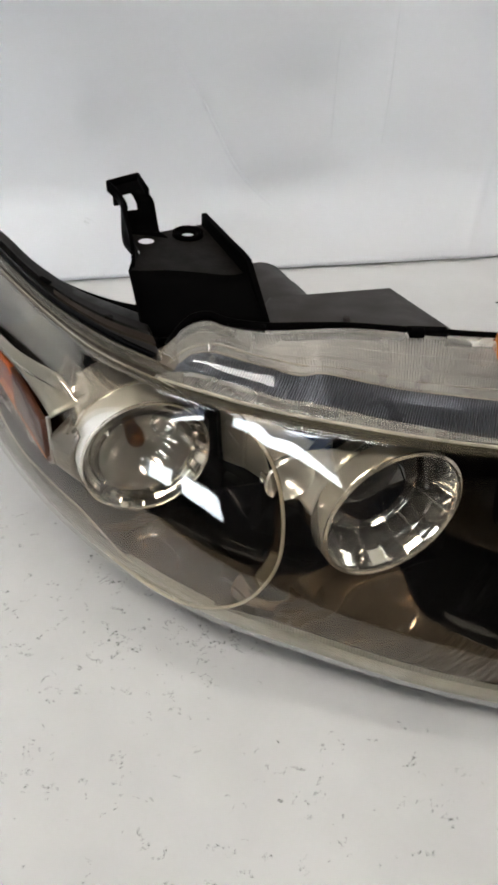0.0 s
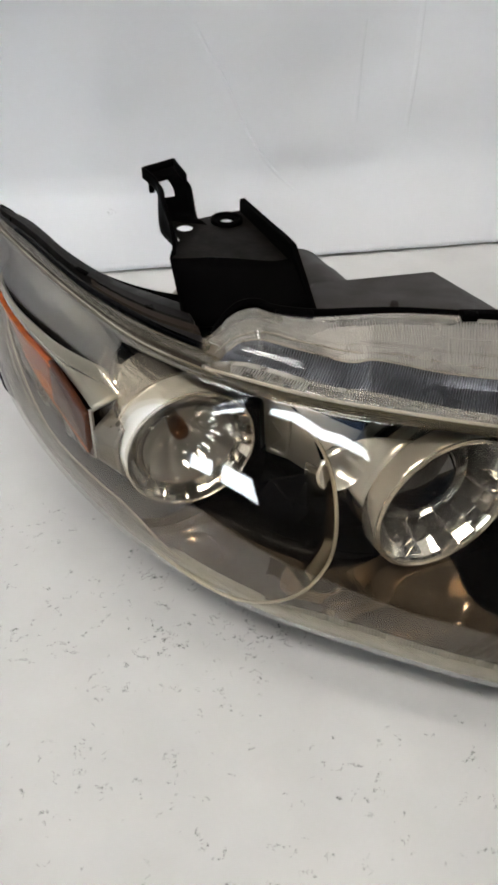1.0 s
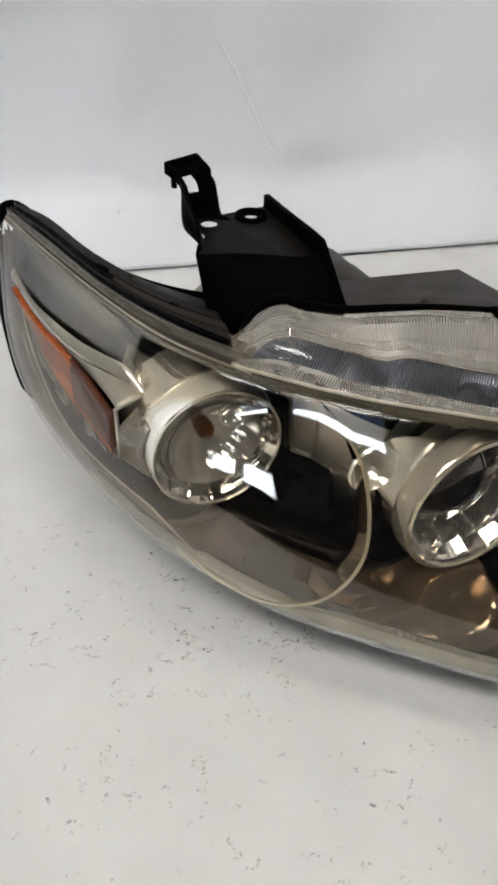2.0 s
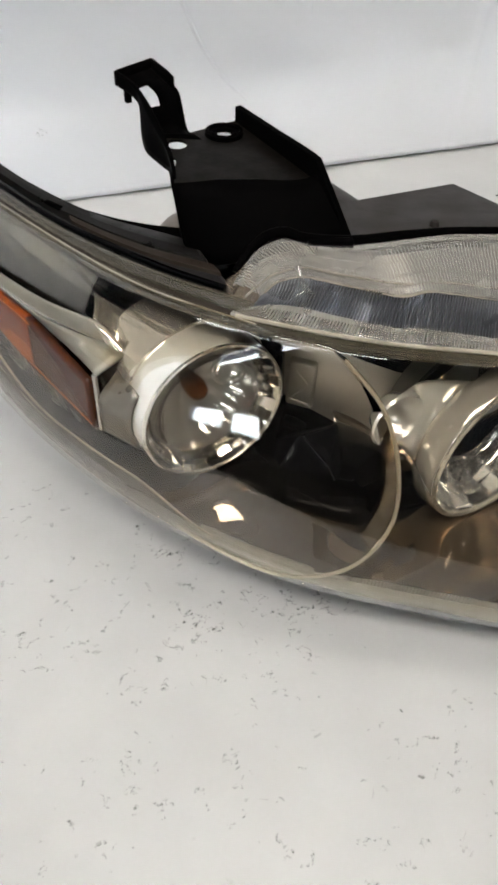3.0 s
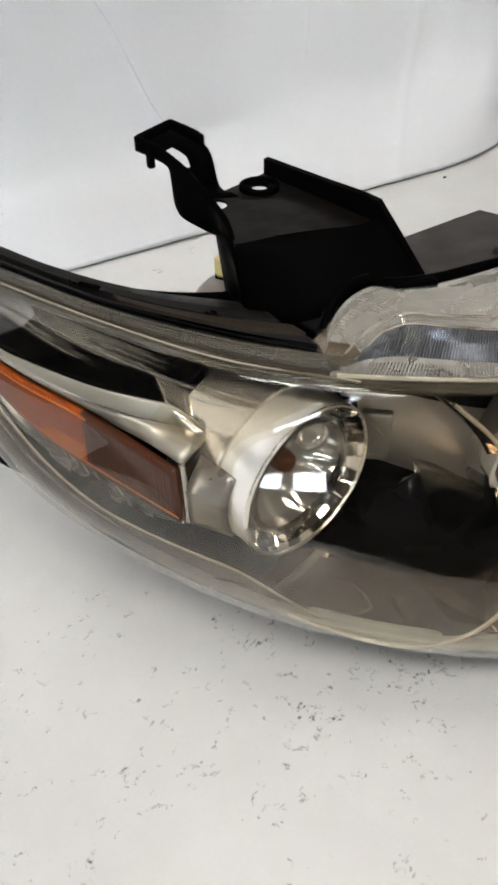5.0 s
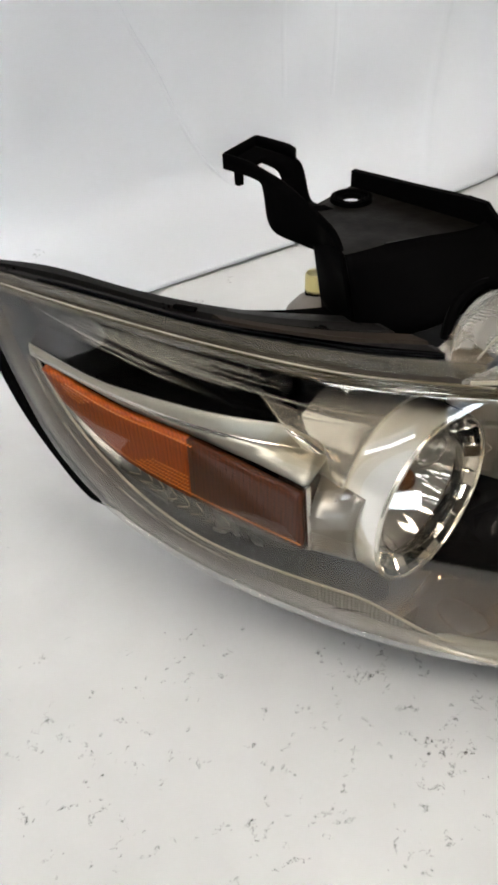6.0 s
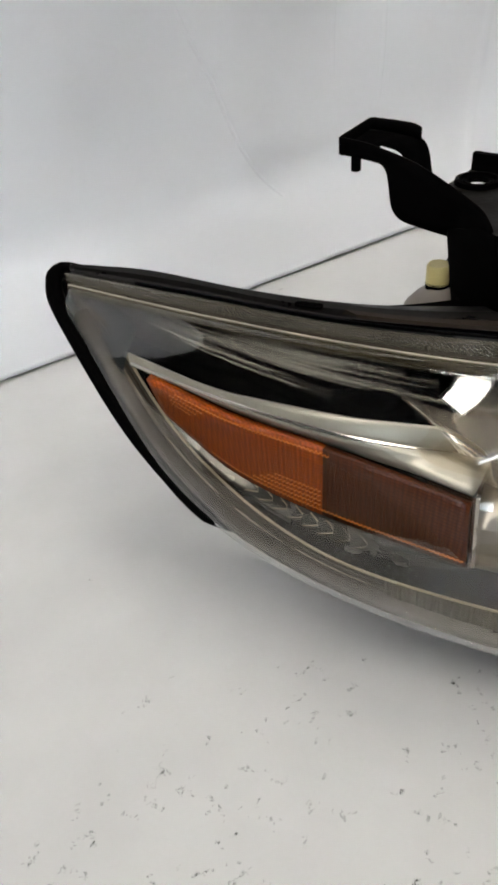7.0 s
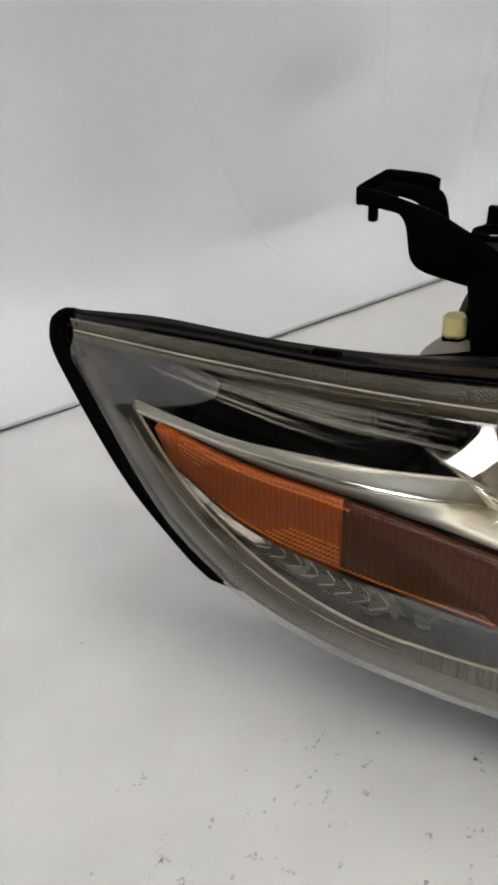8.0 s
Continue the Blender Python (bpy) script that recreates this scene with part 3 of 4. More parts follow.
STEP = [(0.002, 0.372, 0.195), (0.009, 0.372, 0.2022), (0.0145, 0.372, 0.2045), (0.025, 0.372, 0.2052), (0.048, 0.372, 0.1984), (0.076, 0.372, 0.1906), (0.090, 0.371, 0.1932), (0.103, 0.371, 0.1912), (0.138, 0.371, 0.184), (0.175, 0.371, 0.180), (0.204, 0.371, 0.1775), (0.28, 0.373, 0.172)]
CREST = [(-0.004, 0.376, 0.1937), (0.0, 0.376, 0.1981), (0.0095, 0.376, 0.2058), (0.0254, 0.376, 0.2089), (0.049, 0.376, 0.2026), (0.0795, 0.376, 0.196), (0.1037, 0.376, 0.1952), (0.138, 0.376, 0.189), (0.18, 0.376, 0.184), (0.28, 0.378, 0.178)]
FRONT = [(-0.012, 0.374, 0.185), (0.02, 0.361, 0.184), (0.062, 0.350, 0.180), (0.10, 0.344, 0.177), (0.15, 0.338, 0.173), (0.2, 0.334, 0.170), (0.27, 0.333, 0.166)]
NR = 1008
top, step, front = curve(TOP, NR), curve(STEP, NR), curve(FRONT, NR)
up = np.array((0, 0, 1.0))
zone_a, zone_b, zone_c = [], [], []
for i in range(NR):
    tooth = abs((i % 6) / 3 - 1)
    r = 0.0013 * tooth
    ra = r * (1.5 - 0.6 * ease(i, 120, 190))
    a, b, c = top[i], step[i], front[i]
    e = b + (c - b) * min(0.84, 0.56 + 1.4 * max(0.0, b[0] - 0.03)) - up * 0.0015
    zone_a.append([a - up * 0.003, a, a + (b - a) * 0.14 + up * 0.002, a + (b - a) * 0.2 + up * (0.001 + ra), a + (b - a) * 0.42 + up * (0.0013 + ra), a + (b - a) * 0.46 + up * (0.0022 + ra), a + (b - a) * 0.66 + up * (0.0022 + ra), a + (b - a) * 0.70 + up * (0.0014 + ra), a + (b - a) * 0.85 + up * (0.0015 + ra), a + (b - a) * 0.9 + up * 0.0025, b + up * 0.0022, b + up * 0.0006])
    zone_b.append([b + up * 0.0008, b + (e - b) * 0.25 - up * (0.003 - r), b + (e - b) * 0.7 - up * (0.004 - r), e - up * 0.0022])
    zone_c.append([e - up * 0.0024, e + up * 0.0006, e + (c - e) * 0.3 + up * (0.0004 + 0.3 * r), e + (c - e) * 0.8 + up * (0.0006 + 0.3 * r), e + (c - e) * 0.88 + up * 0.0018, c + up * 0.0014, c - up * 0.002])
cover_top = curve([(0.012, 0.3705, 0.2035), (0.05, 0.3695, 0.1990), (0.10, 0.3685, 0.1930), (0.15, 0.367, 0.1865), (0.20, 0.366, 0.1810), (0.28, 0.368, 0.1745)], 90)
cover_low = curve([(0.012, 0.364, 0.1965), (0.05, 0.3560, 0.1870), (0.10, 0.3500, 0.1775), (0.15, 0.3440, 0.1730), (0.20, 0.3390, 0.1690), (0.28, 0.337, 0.1640)], 90)
g = np.array((-0.05, -0.67, 0.75))
cover = [[a + (b - a) * t + g * (0.0022 + 0.0006 * math.sin(math.pi * t)) for t in np.linspace(0, 0.9, 10)] for a, b in zip(cover_top, cover_low)]
crest = curve(CREST, 260)
part("bead_line", tube(crest, 0.0007, 6), M_CREST, lamp, "wavy moulded crest line")
part("bead_line", tube(step[12::4] + np.array((0, -0.0006, 0.0012)), 0.0007, 6), M_CREST, lamp, "wavy moulded step line")
part("window_pin", tube(curve([(0.0215, 0.3755, 0.2095), (0.0225, 0.370, 0.2050), (0.0255, 0.3675, 0.2010), (0.0285, 0.366, 0.1985)], 14), 0.0014, 8), M_GLASSRING, lamp, "clear moulded pin")
part("window_ring", revolve([(0.0042, 0.0), (0.0038, 0.0012), (0.0026, 0.0014), (0.0022, 0.0)], (0.0225, 0.3652, 0.1980), (-0.05, -0.75, 0.66), 24), M_GLASSRING, lamp, "clear moulded ring")
part("window_cover", sheet(cover), M_COVER, lamp, "smooth clear window cover")


def ribbed(name, rows, label, face=M_RIB, line=M_RIBDARK):
    """A ribbed strip: every third pair of steps is coloured darker, painting refraction between ribs."""
    ob = part(name, sheet(rows), face, lamp, label, smooth=False)
    ob.data.materials.append(line)
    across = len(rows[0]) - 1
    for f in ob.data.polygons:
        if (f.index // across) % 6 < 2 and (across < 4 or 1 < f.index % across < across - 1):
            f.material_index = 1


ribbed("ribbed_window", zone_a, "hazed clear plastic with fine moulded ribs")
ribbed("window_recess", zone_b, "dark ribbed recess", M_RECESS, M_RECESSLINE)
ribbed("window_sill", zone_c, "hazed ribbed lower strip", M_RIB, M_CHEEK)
part("bead_line", tube(front[8::4] + np.array((0, -0.002, 0.0012)), 0.0011, 6), M_BEAD, lamp, "bright moulded bead line")
rows = []
for i in range(0, NR, 12):
    a, b = top[i], step[i]
    rows.append([a - up * 0.008, (a + b) / 2 - up * 0.010, b - up * 0.008])
part("window_reflector", sheet(rows), M_GREYREF, lamp, "grey plated reflector strip")
part("marker_bulb", hull([(0.205 + 0.03 * a, 0.396 + 0.02 * b, 0.194 + 0.0145 * c) for a in (0, 1) for b in (-0.5, 0.5) for c in (0, 1)]), M_AMBERBULB, lamp, "orange corner marker", bevel=0.002)

# inner shell, lower panel and upper shelf
def shell_low(i):
    """How low the inner shell reaches."""
    return max(0.047 + 0.12 * max(0, 1 - i / 40) ** 2, low[i][2] - 0.016 if i < 80 else 0.0)


inner = curve([(-0.198, 0.600, 0.0), (-0.14, 0.535, 0.0), (-0.085, 0.475, 0.0), (-0.03, 0.445, 0.0), (0.05, 0.435, 0.0), (0.15, 0.435, 0.0), (0.25, 0.44, 0.0), (0.34, 0.45, 0.0)], NU)
rows = []
for i in range(NU):
    zl = shell_low(i)
    rows.append([(inner[i][0], inner[i][1], z) for z in np.linspace(zl, 0.176, 8)])
part("inner_shell", sheet(rows), M_GLOSSBLACK, lamp, "gloss black inner shell")
rows = []
nl = outward(low)
for i in range(NU):
    zl = shell_low(i)
    a = low[i] - 0.004 * nl[i] + np.array((0, 0, 0.003))
    near = ease(i, 58, 76)
    a = a + (border[min(NS - 1, round(i * (NS - 1) / (NU - 1)))][4] - 0.0012 * nl[i] - np.array((0, 0, 0.0008)) - a) * near
    lift = 0.022 * near * (1 - ease(inner[i][0], 0.0, 0.13))
    b = np.array((inner[i][0], inner[i][1], zl + lift))
    rows.append([a + (b - a) * t + np.array((0, 0, -0.004 * math.sin(math.pi * t) * (1 - near) + near * (b[2] - a[2]) * (ease(t, 0, 0.3) - t))) for t in np.linspace(0, 1, 22)])
part("lower_panel", sheet(rows[58:]), M_FLOORPAN, lamp, "smoked taupe mirror-plated lower panel")
part("wing_panel", sheet(rows[:59]), M_GLOSSBLACK, lamp, "gloss black wing panel")
rows = []
ns = outward(seam)
for i in range(NU):
    a = seam[i] - 0.005 * ns[i] + np.array((0, 0, -0.006))
    b = np.array((inner[i][0], inner[i][1], 0.176))
    rows.append([a + (b - a) * t for t in np.linspace(0, 1, 5)])
part("upper_shelf", sheet(rows), M_GLOSSBLACK, lamp, "gloss black upper shelf")

# curved plated wall between the signal and the projector, with a moulded boss on it
wall_path = curve([(0.022, 0.424, 0.108), (0.044, 0.411, 0.102), (0.075, 0.397, 0.092), (0.100, 0.388, 0.085), (0.122, 0.384, 0.083)], 40)
away = -outward(wall_path)
rows = []
for k, p in enumerate(wall_path):
    h = 0.019 + 0.009 * k / 39
    at = lambda d, z: p + d * away[k] + np.array((0, 0, z))
    rows.append([at(0.030, h + 0.030), at(0.014, h + 0.020), at(0.004, h + 0.008), at(0.0, h), at(-0.003, h * 0.4), at(-0.003, -h * 0.4), at(0.0, -h), at(0.003, -h - 0.003), at(0.016, -h - 0.012)])
part("inner_wall", sheet([row[2:] for row in rows]), M_BAND, lamp, "taupe silver curved inner wall")
# Black here is the wall top's dark reflection put into colour.
part("upper_wall", sheet([row[:3] for row in rows]), M_PIANO, lamp, "upper part of the inner wall, its dark reflection in the colour")
turn = math.degrees(math.atan2(wall_path[10][1] - wall_path[6][1], wall_path[10][0] - wall_path[6][0]))
spot = pose(*(wall_path[8] - 0.0045 * away[8]), 0, 0, turn)
boss = part("moulded_boss", box((-0.009, -0.002, -0.018), (0.009, 0.004, 0.018), spot), M_BAND, lamp, "raised rectangular boss", bevel=0.0016)
for a, b in (((-0.006, -0.013), (0.005, 0.002)), ((0.005, 0.002), (-0.004, 0.012)), ((-0.006, -0.013), (0.006, -0.014))):
    ends = [spot @ Vector((a[0], -0.002, a[1])), spot @ Vector((b[0], -0.002, b[1]))]
    part("ridge", tube(np.array([ends[0].lerp(ends[1], t) for t in (0, 0.5, 1)]), 0.0007, 6), M_BAND, boss)
ledge_top = curve([(0.058, 0.391, 0.0865), (0.075, 0.388, 0.078), (0.094, 0.383, 0.0655), (0.104, 0.378, 0.060)], 16)
ledge_low = curve([(0.060, 0.390, 0.0755), (0.080, 0.386, 0.060), (0.099, 0.382, 0.043), (0.110, 0.377, 0.037)], 16)
part("bronze_step", sheet([[a + np.array((0.001, 0.006, 0.001)), a, a + (b - a) * 0.5 + np.array((-0.001, -0.001, 0)), b, b + np.array((0.002, 0.006, -0.002))] for a, b in zip(ledge_top, ledge_low)]), M_SATIN, lamp, "bronze plated step", thick=0.0015)
# Added black sheet: darkens the cavity where the lens mirrors no floor.
foot = curve([(-0.040, 0.392, 0.069), (-0.020, 0.372, 0.068), (0.0195, 0.347, 0.0655), (0.0445, 0.338, 0.0625), (0.07, 0.331, 0.0595), (0.092, 0.336, 0.0510), (0.125, 0.346, 0.0430), (0.155, 0.328, 0.0430), (0.172, 0.299, 0.0470), (0.192, 0.284, 0.0475), (0.222, 0.270, 0.0475), (0.265, 0.262, 0.0470)], 70)
part("black_sheet", sheet([[p + np.array((0, 0, -0.010)), p, p + np.array((0.001, 0.003, 0.0025)), p + np.array((0.006, 0.024, 0.0045)), p + np.array((0.012, 0.050, 0.007)), p + np.array((0.02, 0.075, 0.012))] for p in foot]), M_GLOSSBLACK, lamp, "added gloss black sheet that darkens the cavity")
fin = hull([(0.012, 0.362, 0.058), (0.058, 0.346, 0.052), (0.072, 0.386, 0.056), (0.016, 0.402, 0.062), (0.022, 0.386, 0.078), (0.034, 0.378, 0.088), (0.060, 0.387, 0.086), (0.050, 0.362, 0.074)])
part("black_fin", fin, M_PIANO, lamp, "gloss black faceted fin", smooth=False, bevel=0.0012)
part("black_post", hull([(0.020 + r * math.cos(k * 0.7854), 0.415 + r * math.sin(k * 0.7854), z) for r, z in ((0.011, 0.07), (0.008, 0.128)) for k in range(8)]), M_PIANO, lamp, "gloss black moulded post", bevel=0.001)
cheek_a = curve([(-0.0125, 0.3930, 0.1925), (-0.007, 0.3950, 0.1950), (-0.001, 0.3965, 0.2005)], 10)
cheek_b = curve([(-0.0125, 0.3830, 0.1885), (-0.004, 0.3760, 0.1885), (0.003, 0.3735, 0.1935)], 10)
part("window_cheek", sheet([[a + (b - a) * t for t in np.linspace(0, 1, 7)] for a, b in zip(cheek_a, cheek_b)]), M_CHEEK, lamp, "yellowed plastic cheek beside the window")
# gasket along the window's back edge
part("gasket", tube(curve([(-0.006, 0.397, 0.194), (0.001, 0.404, 0.2015), (0.010, 0.406, 0.2095), (0.021, 0.407, 0.211), (0.031, 0.406, 0.2075), (0.056, 0.405, 0.2055), (0.085, 0.405, 0.207), (0.114, 0.408, 0.206), (0.16, 0.408, 0.204), (0.22, 0.412, 0.200), (0.30, 0.421, 0.194)], 80), 0.0028, 8), M_BLACK, lamp, "black seam gasket")

part("gasket_clip", box((-0.012, -0.002, -0.004), (0.012, 0.004, 0.0008), pose(0.044, 0.4005, 0.2075, 0, 0, -2)), M_BLACK, lamp, bevel=0.001)
part("gasket_clip", box((-0.013, -0.003, -0.004), (0.013, 0.004, 0.0025), pose(0.160, 0.4035, 0.2065, 0, 0, 1)), M_BLACK, lamp, bevel=0.001)
part("gasket_clip", box((-0.005, -0.003, -0.003), (0.005, 0.003, 0.0022), pose(0.152, 0.3995, 0.2085, 0, 0, 1)), M_BLACK, lamp, bevel=0.001)
part("moulded_boss", revolve([(0.0005, 0.0022), (0.0022, 0.0018), (0.0030, 0.0), (0.0032, -0.004)], (0.111, 0.427, 0.2005), (0.0, 0.02, 1.0), 16), M_HOUSING, lamp)

# clear light strip under the seam: its reflections drawn as fine uneven streaks
lr = lens_rows(0.006, 60)
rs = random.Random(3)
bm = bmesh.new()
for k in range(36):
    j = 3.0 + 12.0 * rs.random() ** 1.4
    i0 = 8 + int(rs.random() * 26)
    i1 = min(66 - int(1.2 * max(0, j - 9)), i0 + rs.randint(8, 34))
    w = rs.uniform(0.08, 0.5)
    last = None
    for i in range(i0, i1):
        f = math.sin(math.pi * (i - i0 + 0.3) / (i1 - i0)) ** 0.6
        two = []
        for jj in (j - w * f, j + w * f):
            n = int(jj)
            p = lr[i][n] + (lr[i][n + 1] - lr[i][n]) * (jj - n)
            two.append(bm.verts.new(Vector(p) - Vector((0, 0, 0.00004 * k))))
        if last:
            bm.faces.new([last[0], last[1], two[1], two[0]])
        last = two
part("light_strip", bm, M_STRIP, lamp, "clear light strip with reflections drawn as streaks")
# Slate tint puts the backdrop's reflection into the tip panel's colour.
lt6 = lens_rows(0.007, 60)
part("tip_panel", sheet([[lt6[i][10 + (i - 2) + int((45 - 1.0 * (i - 2)) * t)] for t in np.linspace(0, 1, 9)] for i in range(2, 13)]), M_TIP, lamp, "tip panel tinted slate for the backdrop's reflection")

# turn signal bowl
C1, R1 = Vector((-0.020, 0.3705, 0.120)), 0.0447
bowl = new("turn_signal")
bowl.location = C1
bowl.parent = lamp
bowl.matrix_parent_inverse = lamp.matrix_world.inverted()
bowl["label"] = "round chrome turn signal bowl with clear glass"
bpy.context.view_layer.update()
part("drum_band", revolve([(R1 - 0.0012, -0.0010), (R1 - 0.0006, 0.0003), (R1 + 0.0005, -0.0005), (R1 + 0.001, -0.004), (R1 + 0.0015, -0.022)], C1, FORWARD, 96), M_WHITEBAND, bowl, "pale silver front band")
part("drum", revolve([(R1 + 0.0015, -0.022), (R1 + 0.003, -0.0225), (R1 + 0.0032, -0.025), (R1 + 0.0035, -0.06)], C1, FORWARD, 96), M_SILVER, bowl, "silver plated drum")
part("rim", revolve([(R1 - 0.0014, -0.003), (R1 - 0.0013, 0.0003), (R1 - 0.0008, 0.0009), (R1 + 0.0003, 0.0006), (R1 + 0.0006, -0.001)], C1, FORWARD, 96), M_RIM, bowl, "frosted pale rim")
N1 = 30
ring_rows = []
for k in range(2 * N1):
    th = 2 * math.pi * ((k // 2) + (0.06 if k % 2 == 0 else 0.94)) / N1
    tilt = 0.0016 * math.sin(2.4 * (k // 2)) + 0.0008 * (1 if (k // 2) % 2 else -1)
    out_dir = math.cos(th) * SIDE + math.sin(th) * SIDE.cross(FORWARD).normalized() * -1
    ring_rows.append([C1 + out_dir * r + FORWARD * h for r, h in ((0.0436, -0.0008), (0.0412 + 0.3 * tilt, -0.0035), (0.0372 + tilt, -0.0100), (0.0358, -0.0112))])
part("facet_ring", sheet(ring_rows, closed_u=True), M_CHROME, bowl, "faceted chrome ring", smooth=False)
# Added dish: the oval reflection in the bowl, built as a shape.
oval = C1 + 0.017 * SIDE + Vector((0, 0, 0.013)) - 0.016 * FORWARD
part("bowl_reflection", revolve([(0.0105, -0.001), (0.0100, 0.0012), (0.0088, 0.0016), (0.0078, 0.0008), (0.0074, -0.002), (0.004, -0.005), (0.0004, -0.006)], oval, FORWARD - 0.35 * SIDE, 32), M_BOWL, bowl, "small oval dish standing in for a reflection in the bowl")
flute = lambda th, r: 0.0026 * (abs(math.sin(5 * th)) - 0.5) * min(1, r / 0.02)
part("reflector", revolve([(0.0385, -0.0095), (0.037, -0.014), (0.033, -0.022), (0.027, -0.030), (0.019, -0.036), (0.010, -0.039), (0.001, -0.040)], C1, FORWARD, 80, flute), M_BOWL, bowl, "fluted chrome reflector")
part("signal_glass", revolve([(0.0365, -0.0095), (0.034, -0.006), (0.028, -0.0015), (0.019, 0.0022), (0.009, 0.0042), (0.0005, 0.0046)], C1, FORWARD, 64), M_GLASS, bowl, "clear domed glass", thick=0.0015)
part("glass_ring", revolve([(0.0345, -0.0075), (0.0350, -0.0058), (0.0335, -0.0045), (0.0318, -0.0056), (0.0325, -0.0075)], C1, FORWARD, 64), M_GLASSRING, bowl, "moulded glass ring")
part("bulb", revolve([(0.0005, 0.0), (0.003, -0.0008), (0.0055, -0.003), (0.0065, -0.008), (0.0065, -0.014), (0.005, -0.020), (0.0045, -0.030)], C1 + Vector((-0.003, 0, 0.006)) - 0.009 * FORWARD, FORWARD, 24), M_AMBERGLASS, bowl, "amber tinted glass bulb")
part("bulb_cap", revolve([(0.0005, 0.0), (0.002, -0.0006), (0.003, -0.003), (0.003, -0.012)], C1 + Vector((-0.003, 0, 0.006)) - 0.014 * FORWARD, FORWARD, 16), M_CHROME, bowl)

# projector
C2, R2 = Vector((0.1465, 0.3397, 0.1026)), 0.0526
proj = new("projector")
proj.location = C2
proj.parent = lamp
proj.matrix_parent_inverse = lamp.matrix_world.inverted()
proj["label"] = "round projector with flared chrome shroud"
bpy.context.view_layer.update()
part("shroud", revolve([(R2 - 0.003, -0.001), (R2 - 0.001, 0.001), (R2, 0.0), (R2 + 0.001, -0.003), (R2 + 0.0016, -0.015), (R2 + 0.0010, -0.0165), (R2 - 0.002, -0.017), (R2 - 0.004, -0.020), (R2 - 0.009, -0.036), (R2 - 0.010, -0.06)], C2, FORWARD, 96), M_SHROUD, proj, "cream champagne plated shroud")
part("rim", revolve([(R2 - 0.0034, -0.004), (R2 - 0.0030, 0.0005), (R2 - 0.0015, 0.0014), (R2 + 0.0003, 0.0005), (R2 + 0.0003, -0.002)], C2, FORWARD, 96), M_RIM, proj, "pale champagne rim")
flare_rows = []
for k in range(44):
    th = 2 * math.pi * ((k // 2) + (0.02 if k % 2 == 0 else 0.98)) / 22
    tilt = 0.0007 * math.sin(3.1 * (k // 2)) + 0.0005 * (1 if (k // 2) % 2 else -1)
    out_dir = math.cos(th) * SIDE - math.sin(th) * SIDE.cross(FORWARD).normalized()
    flare_rows.append([C2 + out_dir * r + FORWARD * h for r, h in ((R2 - 0.0030, -0.001), (R2 - 0.0040, -0.003), (0.0458 + tilt, -0.014), (0.0420 + tilt, -0.028), (0.0400, -0.036))])
part("flare", sheet(flare_rows, closed_u=True), M_FLARE, proj, "faceted chrome flare", smooth=False)
part("projector_lens", revolve([(0.0405, -0.036), (0.0385, -0.030), (0.034, -0.0245), (0.027, -0.0195), (0.019, -0.0165), (0.010, -0.0145), (0.0005, -0.014)], C2, FORWARD, 64), M_PROJ, proj, "dark projector lens")
part("collar", revolve([(0.0455, -0.044), (0.0500, -0.043), (0.0515, -0.041), (0.0515, -0.036), (0.0500, -0.034), (0.0455, -0.033)], C2, FORWARD, 72), M_CHROME, proj, "chrome ring collar")

# small side reflector and web beside the projector, black louvre on its other side
S1 = Vector((0.074, 0.338, 0.1365))
part("side_reflector", revolve([(0.0175, 0.001), (0.0165, 0.0025), (0.0155, 0.0), (0.012, -0.008), (0.006, -0.013), (0.0005, -0.014)], S1, FORWARD, 40), M_WEB, lamp, "small round plated reflector")
web_a = [S1 + 0.017 * Vector((SIDE.x * math.cos(a), SIDE.y * math.cos(a), math.sin(a))) for a in np.linspace(1.9, -1.3, 14)]
web_b = [C2 + 0.049 * Vector((-SIDE.x * math.cos(a), -SIDE.y * math.cos(a), math.sin(a))) - 0.022 * FORWARD for a in np.linspace(1.15, -0.1, 14)]
part("web", sheet([[a.lerp(b, t) - FORWARD * 0.008 * math.sin(math.pi * t) for t in np.linspace(0, 1, 8)] for a, b in zip(web_a, web_b)]), M_WEB, lamp, "silver plated web", thick=0.0015)
rows = []
for k in range(61):
    t = k / 60
    h = 0.0025 * (1 if (k // 3) % 2 else 0)
    rows.append([Vector((0.205 + 0.055 * t + 0.02 * s, 0.345 - 0.02 * t + 0.01 * s - h, 0.168 - 0.085 * s - 0.02 * math.sin(math.pi * s) * (1 - t))) for s in np.linspace(0, 1, 9)])
part("louvre", sheet(rows), M_BLACK, lamp, "black ribbed louvre panel", smooth=False, thick=0.0015)

# curved chrome divider between the bowls
W = curve([(-0.10, 0.388, 0.078), (-0.06, 0.345, 0.071), (-0.03, 0.320, 0.064), (0.0, 0.301, 0.060), (0.025, 0.292, 0.062), (0.05, 0.290, 0.074), (0.067, 0.297, 0.098), (0.070, 0.312, 0.125), (0.063, 0.332, 0.150), (0.045, 0.352, 0.168)], 90)
part("divider_edge", tube(W[22:], 0.0012, 8), M_BEAD, lamp, "bright plated edge line")
rows = [[Vector(p) - FORWARD * d for d in (0.0, 0.003, 0.007, 0.011, 0.015)] for p in W[56:]]
part("divider", sheet(rows), M_BRONZE, lamp, "smoked chrome divider", thick=0.0015)

# side marker
mark = new("side_marker")
mark.location = (-0.125, 0.44, 0.11)
mark.parent = lamp
mark.matrix_parent_inverse = lamp.matrix_world.inverted()
mark["label"] = "amber side marker and reflector"
bpy.context.view_layer.update()
AT = curve([(-0.178, 0.515, 0.159), (-0.150, 0.474, 0.1505), (-0.122, 0.438, 0.1465), (-0.086, 0.379, 0.1435)], 40)
